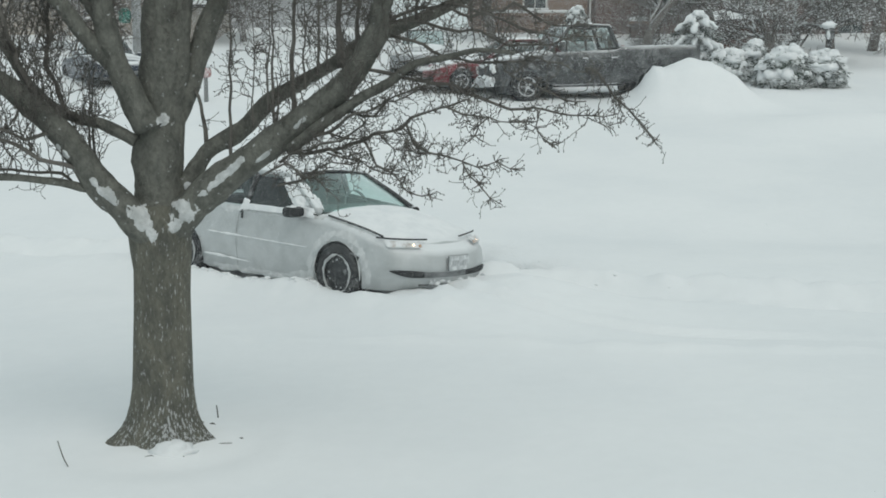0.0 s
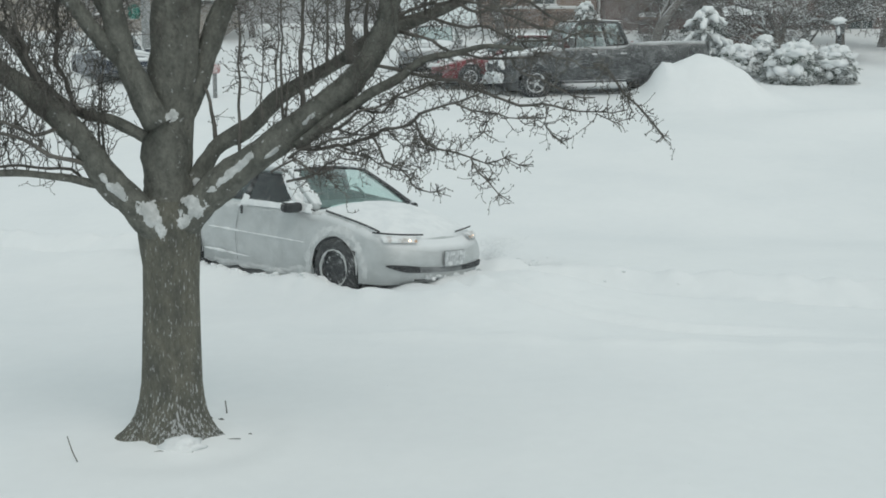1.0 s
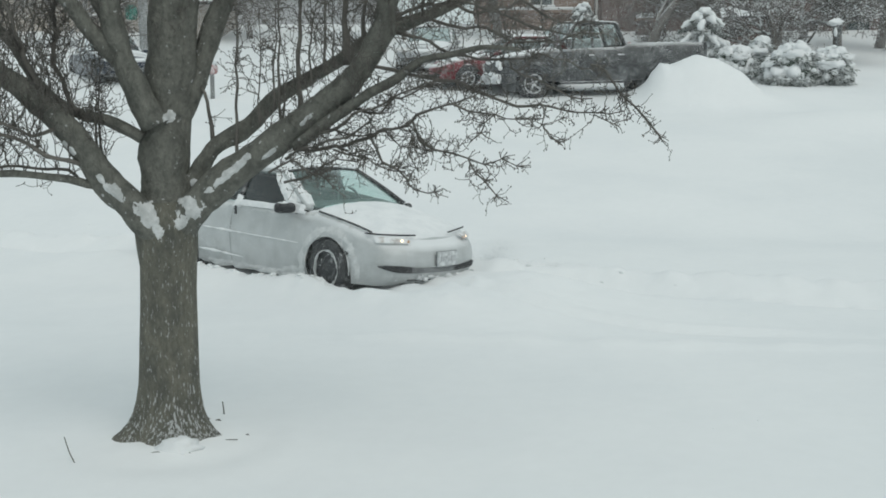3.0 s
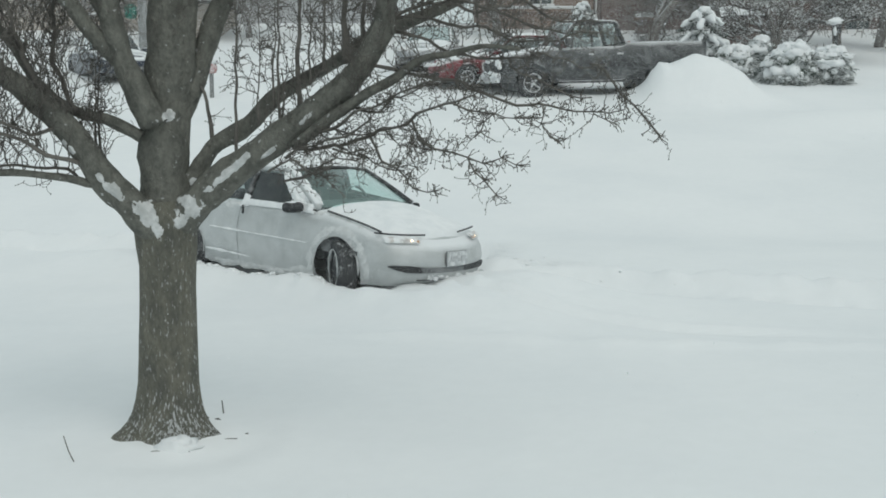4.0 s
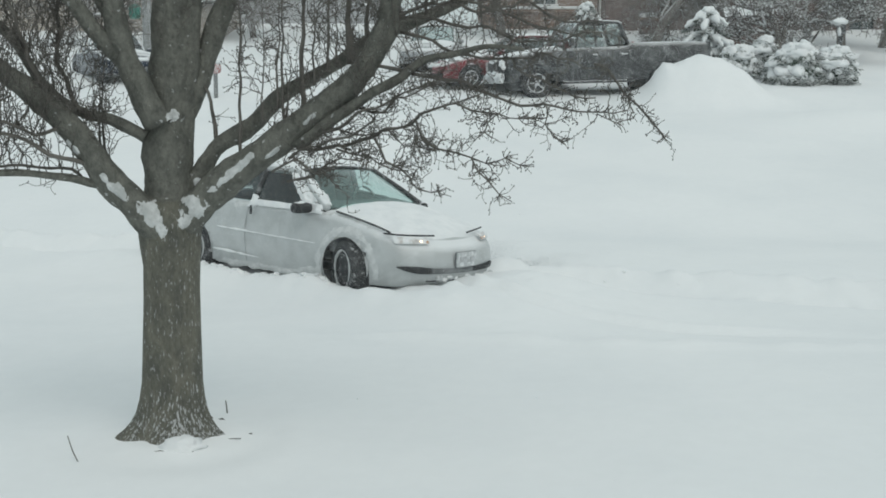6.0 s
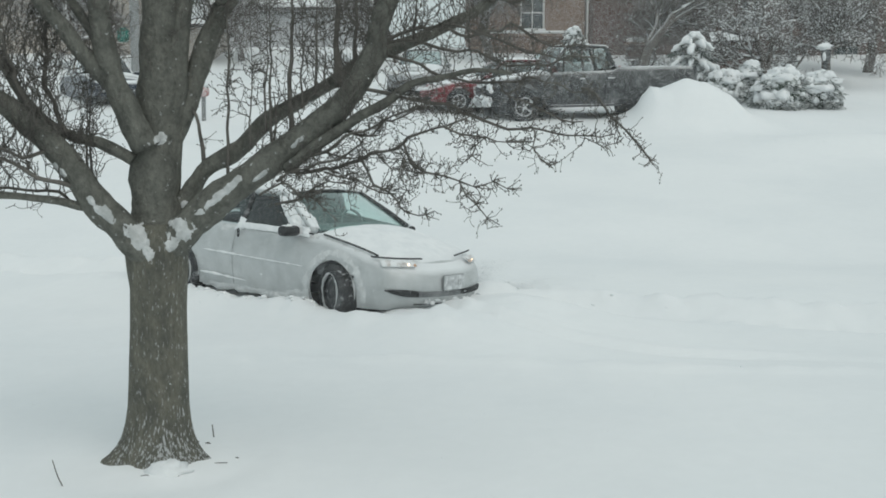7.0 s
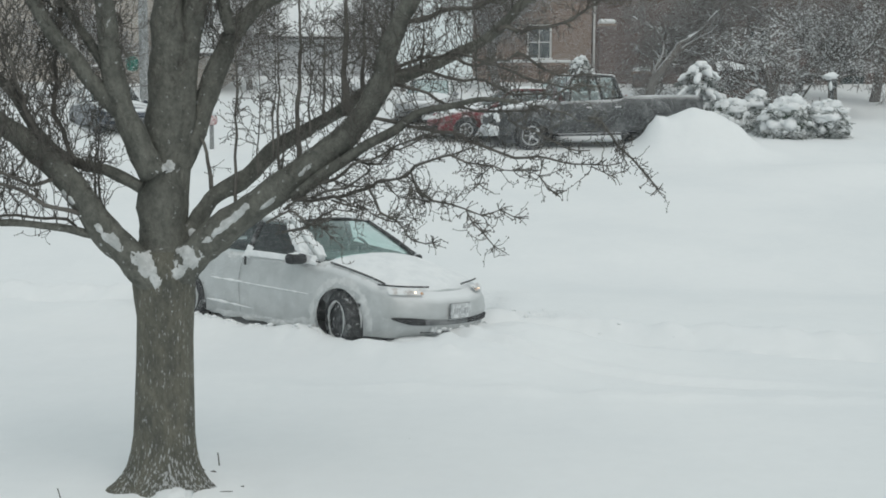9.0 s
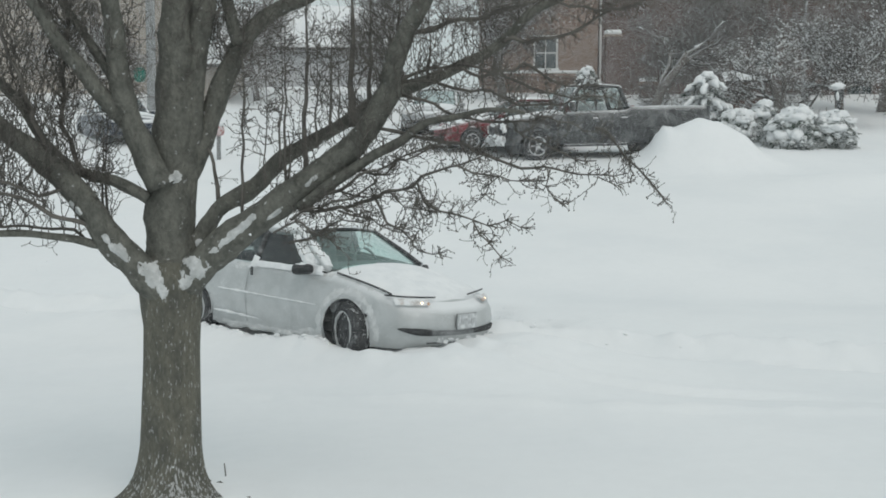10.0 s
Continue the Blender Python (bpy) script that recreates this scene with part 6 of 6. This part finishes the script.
def plaster(bvh, cx, cz, rx, rz, tilt, seed, thick=0.005):
    """Wind-packed snow pressed on the bark: a thin uneven skin that dives under the bark at its ragged edge."""
    n = 46
    ct, st = math.cos(radians(tilt)), math.sin(radians(tilt))
    grid, verts, faces = {}, [], []
    for j in range(n):
        for i in range(n):
            u, v = (i / (n - 1) * 2 - 1) * 1.5, (j / (n - 1) * 2 - 1) * 1.5
            x, z = cx - TREE_X + u * rx * ct - v * rz * st, cz - 0.10 + u * rx * st + v * rz * ct
            hit, normal, _, _ = bvh.ray_cast(Vector((x, -1.2, z)), Vector((0, 1, 0)))
            if hit is None:
                continue
            edge = 1 - u * u - v * v + 1.0 * noise.noise(Vector((x * 20 + seed, z * 20, seed))) + 0.5 * noise.noise(Vector((x * 45, z * 32, seed))) + 0.60 * noise.noise(Vector((x * 110, z * 60, seed)))
            if edge < -0.5:
                continue
            off = thick * min(edge, 1.0) if edge > 0 else max(thick * edge, -0.02)
            grid[i, j] = len(verts)
            verts.append(hit + normal * off + Vector((0, 0, 0.3 * max(off, 0))))
    for j in range(n - 1):
        for i in range(n - 1):
            q = [grid.get(k) for k in ((i, j), (i + 1, j), (i + 1, j + 1), (i, j + 1))]
            if None in q or max(verts[k].y for k in q) - min(verts[k].y for k in q) > 0.05:
                continue
            faces.append(q)
    verts, faces = tidy(verts, faces)
    if faces:
        piece("snow_patch", verts, faces, RIME, pear, "snow packed against the bark")


bark = bark_surface()
for i, (x, z, sx, sz, tilt) in enumerate((
        (-1.764, 1.532, 0.085, 0.050, -55), (-1.523, 1.570, 0.075, 0.070, 25), (-1.271, 1.781, 0.16, 0.026, 40), (-1.949, 1.696, 0.09, 0.032, -46), (-1.523, 1.694, 0.035, 0.030, -20),
        (-1.704, 1.442, 0.030, 0.060, 20), (-1.573, 1.480, 0.030, 0.055, -15), (-1.02, 1.905, 0.055, 0.014, 36), (-1.645, 2.112, 0.024, 0.034, 0), (-0.80, 2.10, 0.05, 0.014, 45),
        (-2.17, 1.93, 0.05, 0.02, -46))):
    plaster(bark, x, z, sx, sz, tilt, i + 1)
blob("snow_patch", pear, (0.14, -0.29, 0.035), (0.13, 0.08, 0.055), 0, 30, "drift against the root")



def crust(bvh, car, box, mask, thick, seed, label, n=(70, 40)):
    """Frozen snow on the near side of a car's body, where mask is above nought, feathered under the paint at its edge."""
    x0, x1, z0, z1 = box
    grid, verts, faces = {}, [], []
    for j in range(n[1]):
        for i in range(n[0]):
            x, z = x0 + (x1 - x0) * i / (n[0] - 1), z0 + (z1 - z0) * j / (n[1] - 1)
            hit, normal, _, _ = bvh.ray_cast(Vector((x, -2.0, z)), Vector((0, 1, 0)))
            if hit is None or hit.y > -0.55:
                continue
            edge = mask(x, z) + 0.55 * noise.noise(Vector((x * 9, z * 9, seed))) + 0.45 * noise.noise(Vector((x * 30, z * 24, seed)))
            if edge < -0.45:
                continue
            grid[i, j] = len(verts)
            verts.append(hit + Vector((0, -1, 0)) * max(thick * min(edge, 0.8), -0.008))
    for j in range(n[1] - 1):
        for i in range(n[0] - 1):
            q = [grid.get(k) for k in ((i, j), (i + 1, j), (i + 1, j + 1), (i, j + 1))]
            if None not in q and max(verts[k].y for k in q) - min(verts[k].y for k in q) < 0.04:
                faces.append(q)
    verts, faces = tidy(verts, faces)
    if faces:
        piece("snow_crust", verts, faces, FROST, car, label)


def car_surface(car):
    verts, faces = [], []
    for o in car.children:
        if o.type == "MESH" and o.name.split(".")[0] in BODY_PARTS:
            b = len(verts)
            verts += [v.co.copy() for v in o.data.vertices]
            faces += [[b + k for k in p.vertices] for p in o.data.polygons]
    return BVHTree.FromPolygons(verts, faces)


BODY_PARTS = ("body", "bonnet", "fender", "door", "bumper")
paintwork = car_surface(coupe)
crust(paintwork, coupe, (-0.62, 0.62, 0.18, 0.88), lambda x, z: 0.6 - abs(math.hypot(x, z - 0.315) - 0.42) / 0.06 - (0.9 if z < 0.25 else 0.0), 0.005, 3.0,
      "frozen snow round the front wheel arch", (90, 50))
crust(paintwork, coupe, (-1.9, -0.3, 0.70, 0.915), lambda x, z: (z - 0.855) / 0.045, 0.010, 7.0, "snow caked along the door below the window", (90, 26))
crust(paintwork, coupe, (-0.5, 0.55, 0.70, 0.93), lambda x, z: (z - (0.885 - 0.20 * max(x + 0.3, 0.0))) / 0.04, 0.010, 11.0, "snow caked along the wing", (70, 26))
crust(paintwork, coupe, (-2.1, -0.36, 0.17, 0.36), lambda x, z: (0.225 + 0.08 * smooth01(-0.9, -0.4, x) - z) / 0.04, 0.012, 15.0, "snow packed along the sill", (90, 24))

# sticks and scraps lying on the snow
for pts, r, lab in ((((-2.215, 6.30, 0.262), (-2.185, 6.29, 0.17), (-2.145, 6.27, 0.10), (-2.12, 6.25, 0.03)), 0.0032, "thin dead twig sticking out of the snow"),
                    (((-1.495, 7.33, 0.185), (-1.49, 7.33, 0.14), (-1.485, 7.33, 0.08)), 0.0045, "short dead twig standing in the snow"),
                    (((-1.49, 7.07, 0.125), (-1.47, 7.07, 0.132), (-1.44, 7.07, 0.11)), 0.007, "scrap of bark on the snow"),
                    (((-1.40, 6.68, 0.122), (-1.34, 6.69, 0.130), (-1.28, 6.71, 0.125)), 0.0025, "thin twig lying on the snow"),
                    (((-1.255, 6.84, 0.13), (-1.24, 6.84, 0.135), (-1.225, 6.84, 0.11)), 0.006, "scrap of bark on the snow"),
                    (((-1.55, 6.45, 0.108), (-1.53, 6.45, 0.115), (-1.515, 6.45, 0.105)), 0.005, "scrap of bark on the snow"),
                    (((-1.75, 6.42, 0.108), (-1.71, 6.43, 0.115), (-1.68, 6.43, 0.107)), 0.0032, "scrap of bark on the snow")):
    t = Tubes()
    rise = 0.0 if "ing in" in lab or "sticking" in lab else snow_z(*pts[1][:2]) + r * 0.6 - pts[1][2]
    t.add(spline([(p[0], p[1], p[2] + rise, r) for p in pts], 0.02), 5, rough=0.3)
    ob = t.make("fallen_twig", TWIG)
    tagged(ob, lab, "twig", "scraps under the tree")


def clod(verts, faces, x, y, r, rng):
    clumps(verts, faces, (x, y, snow_z(x, y) - r * 0.25), r, rng, 0.45)


def build_clods():
    rng = np.random.default_rng(21)
    verts, faces = [], []
    for _ in range(9):
        x = 0.5 + abs(rng.normal(0, 2.6))
        clod(verts, faces, x, table(FAR_EDGE, x) - 0.12 + rng.normal(0, 0.10), rng.uniform(0.012, 0.026), rng)
    for _ in range(150):
        al, sd = rng.uniform(-3.2, -0.1), rng.normal(-0.98, 0.05)
        clod(verts, faces, -0.516 + al * 0.7547 + sd * 0.6561, 12.208 - al * 0.6561 + sd * 0.7547, rng.uniform(0.010, 0.036), rng)
    for _ in range(14):
        clod(verts, faces, rng.normal(0.9, 0.25), rng.normal(13.45, 0.2), rng.uniform(0.015, 0.03), rng)
    ob = piece("snow_clods", verts, faces, CLUMP)
    tagged(ob, "loose clods of snow thrown up along the ruts", "snow", kind="stuff")


build_clods()


# ---- falling snow ----
FLAKE = material("snowflake", (0.88, 0.90, 0.91), 0.9, other=(0.84, 0.86, 0.87), scale=3.0, bump=0.0)


def flurry(n, y0, y1, top, size, seed):
    """Flakes spread through the air before the eye, each a small crumpled shard."""
    rng = np.random.default_rng(seed)
    y = np.sqrt(rng.uniform(y0 ** 2, y1 ** 2, n))
    x = rng.uniform(-0.47, 0.47, n) * y + 2.0
    z = rng.uniform(0.0, 1.0, n) * (top + 0.14 * y)
    s = rng.uniform(size * 0.6, size * 1.4, n)
    verts, faces = [], []
    for i in range(n):
        d = rng.normal(0, 1, (3, 3))
        d *= s[i] / np.linalg.norm(d, axis=1)[:, None]
        c = (x[i], y[i], z[i])
        verts += [tuple(c + d[0]), tuple(c + d[1]), tuple(c + d[2]), tuple(c - (d[0] + d[1] + d[2]) * 0.5)]
        faces += [(4 * i, 4 * i + 1, 4 * i + 2), (4 * i, 4 * i + 1, 4 * i + 3), (4 * i + 1, 4 * i + 2, 4 * i + 3)]
    ob = piece("snowfall", verts, faces, FLAKE, smooth=False)
    return tagged(ob, "white snowflakes drifting down through the air", "snowflakes", kind="stuff")


flurries = (flurry(4200, 1.6, 12.0, 13.5, 0.0026, 31), flurry(26000, 12.0, 45.0, 14.0, 0.006, 32))


def powder(n, y0, y1, x0, x1, z0, z1, slack, size, seed):
    """Haze made of many thin snow shards, added to pale what lies behind; x and z spread in degrees, slack is room to
    drift.
    """
    rng = np.random.default_rng(seed)
    y = rng.uniform(y0, y1, n)
    x = np.tan(np.radians(rng.uniform(x0, x1, n))) * y + rng.uniform(0, slack, n)
    z = 2.25 + np.tan(np.radians(rng.uniform(z0, z1, n))) * y + rng.uniform(0, slack * 0.2, n)
    d = rng.normal(0, 1, (n, 3, 3))
    d *= (size * y)[:, None, None] * rng.uniform(0.7, 1.4, n)[:, None, None] / np.linalg.norm(d, axis=2)[..., None]
    v = (np.stack([x, y, z], 1)[:, None] + d).astype(np.float32).ravel()
    me = bpy.data.meshes.new("snowfall")
    me.vertices.add(3 * n)
    me.vertices.foreach_set("co", v)
    me.loops.add(3 * n)
    me.loops.foreach_set("vertex_index", np.arange(3 * n, dtype=np.int32))
    me.polygons.add(n)
    me.polygons.foreach_set("loop_start", np.arange(0, 3 * n, 3, dtype=np.int32))
    me.update(calc_edges=True)
    me.materials.append(FLAKE)
    ob = new("snowfall", me)
    return tagged(ob, "fine snow shards added as haze over the street", "snowflakes", kind="stuff")


# two added veils of haze: over the far side, and before the car
blown = powder(1150000, 15.0, 47.0, -24.5, 24.5, -0.6, 8.6, 2.5, 0.00021, 33)
street_haze = powder(150000, 8.6, 11.2, -13.5, 3.5, -11.0, -3.6, 0.3, 0.00016, 34)


# greyer than the lying snow: the plume's shade is put into its colour
SPRAY_SHADE = material("shaded_spray", (0.68, 0.70, 0.71), 0.9, other=(0.58, 0.60, 0.61), scale=5.0, bump=0.0)


# ---- snow thrown up by the spinning front wheels ----
def spray(at, size, lean, n, shard, seed):
    """A puff of flung powder: many small shards, thickest at its foot."""
    rng = np.random.default_rng(seed)
    u = rng.uniform(0, 1, n) ** 2.4
    p = rng.normal(0, 1, (n, 3)) * 0.42
    c = np.stack([p[:, 0] * size[0] * (0.5 + u) + lean[0] * u, p[:, 1] * size[1] * (0.5 + u) + lean[1] * u, u * size[2] + 0.05 * p[:, 2]], 1)
    d = rng.normal(0, 1, (n, 3, 3))
    d *= shard * rng.uniform(0.5, 1.5, n)[:, None, None] / np.linalg.norm(d, axis=2)[..., None]
    verts = (c[:, None] + d).reshape(-1, 3).tolist()
    ob = piece("snow_spray", verts, [(3 * i, 3 * i + 1, 3 * i + 2) for i in range(n)], SPRAY_SHADE, smooth=False)
    ob.location = at
    return tagged(ob, "powder snow flung up by the spinning front wheel", "snow spray", kind="stuff")


SPRAYS = [(spray((0.50, 13.08, 0.16), (0.30, 0.18, 0.34), (0.20, 0.10), 26000, 0.0031, 91), (0.50, 13.08, 0.16), 0.0),
          (spray((0.90, 13.18, 0.16), (0.65, 0.20, 0.15), (0.50, 0.0), 15000, 0.0027, 92), (0.90, 13.18, 0.16), 1.7),
          (spray((-0.62, 11.42, 0.16), (0.30, 0.16, 0.16), (0.22, -0.06), 8000, 0.0022, 93), (-0.62, 11.42, 0.16), 3.1)]


# ---- what moves ----
def motions():
    # the car rocks back and forth along its own heading
    slide = ((0.0, 0.0), (0.3, 0.004), (0.5, -0.003), (0.75, -0.07), (1.0, -0.17), (1.25, -0.23), (1.5, -0.256), (2.0, -0.252), (2.7, -0.256), (3.2, -0.21),
             (3.8, -0.125), (4.0, -0.092), (4.2, -0.05), (4.5, -0.018), (5.5, -0.018), (6.8, -0.02), (8.0, -0.02), (10.0, -0.021))
    yaw = ((0.0, 0.0), (0.5, 0.0), (1.5, -0.5), (2.7, -0.6), (4.0, -0.4), (5.0, -0.3), (10.0, -0.2))
    x, y, z, rx, ry, rz = CAR_POSE
    cx, sx = math.cos(radians(rz)), math.sin(radians(rz))
    walk(coupe, [(t, pose(x + s * cx, y + s * sx, z + 0.03 * s, rx, ry, rz + table(yaw, t))) for t, s in slide])
    steer = ((0.0, 0), (2.7, 0), (3.2, -12), (3.8, -28), (4.2, -30), (4.5, -27), (5.5, -20), (6.8, -20), (8.0, -19), (10.0, -19))
    times = sorted({t for t, _ in slide} | {t for t, _ in steer})
    for w in coupe_wheels:
        px, py, pz = w.location
        front = px > -1
        rows = []
        for t in times:
            turn = table(steer, t) if front else 0.0
            spin = math.degrees(table(slide, t) / 0.312)
            rows.append((t, pose(px, py, pz, 0, spin, turn)))
        walk(w, rows)
    # the flung powder surges and sinks as the wheels spin
    for ob, (px, py, pz), phase in SPRAYS:
        walk(ob, [(k * 0.25, pose(px + 0.05 * math.sin(5.1 * k * 0.25 + phase), py, pz + 0.05 * math.sin(7.3 * k * 0.25 + phase), 0, 4 * math.sin(6.0 * k * 0.25 + phase), 0)) for k in range(41)])
    # snow falls steadily, blown a little sideways
    for ob, fall, drift in ((flurries[0], 1.05, -0.30), (flurries[1], 1.15, -0.34), (blown, 0.05, -0.22), (street_haze, 0.005, -0.03)):
        walk(ob, [(k * 0.5, pose(drift * k * 0.5, 0, -fall * k * 0.5)) for k in range(21)])


motions()
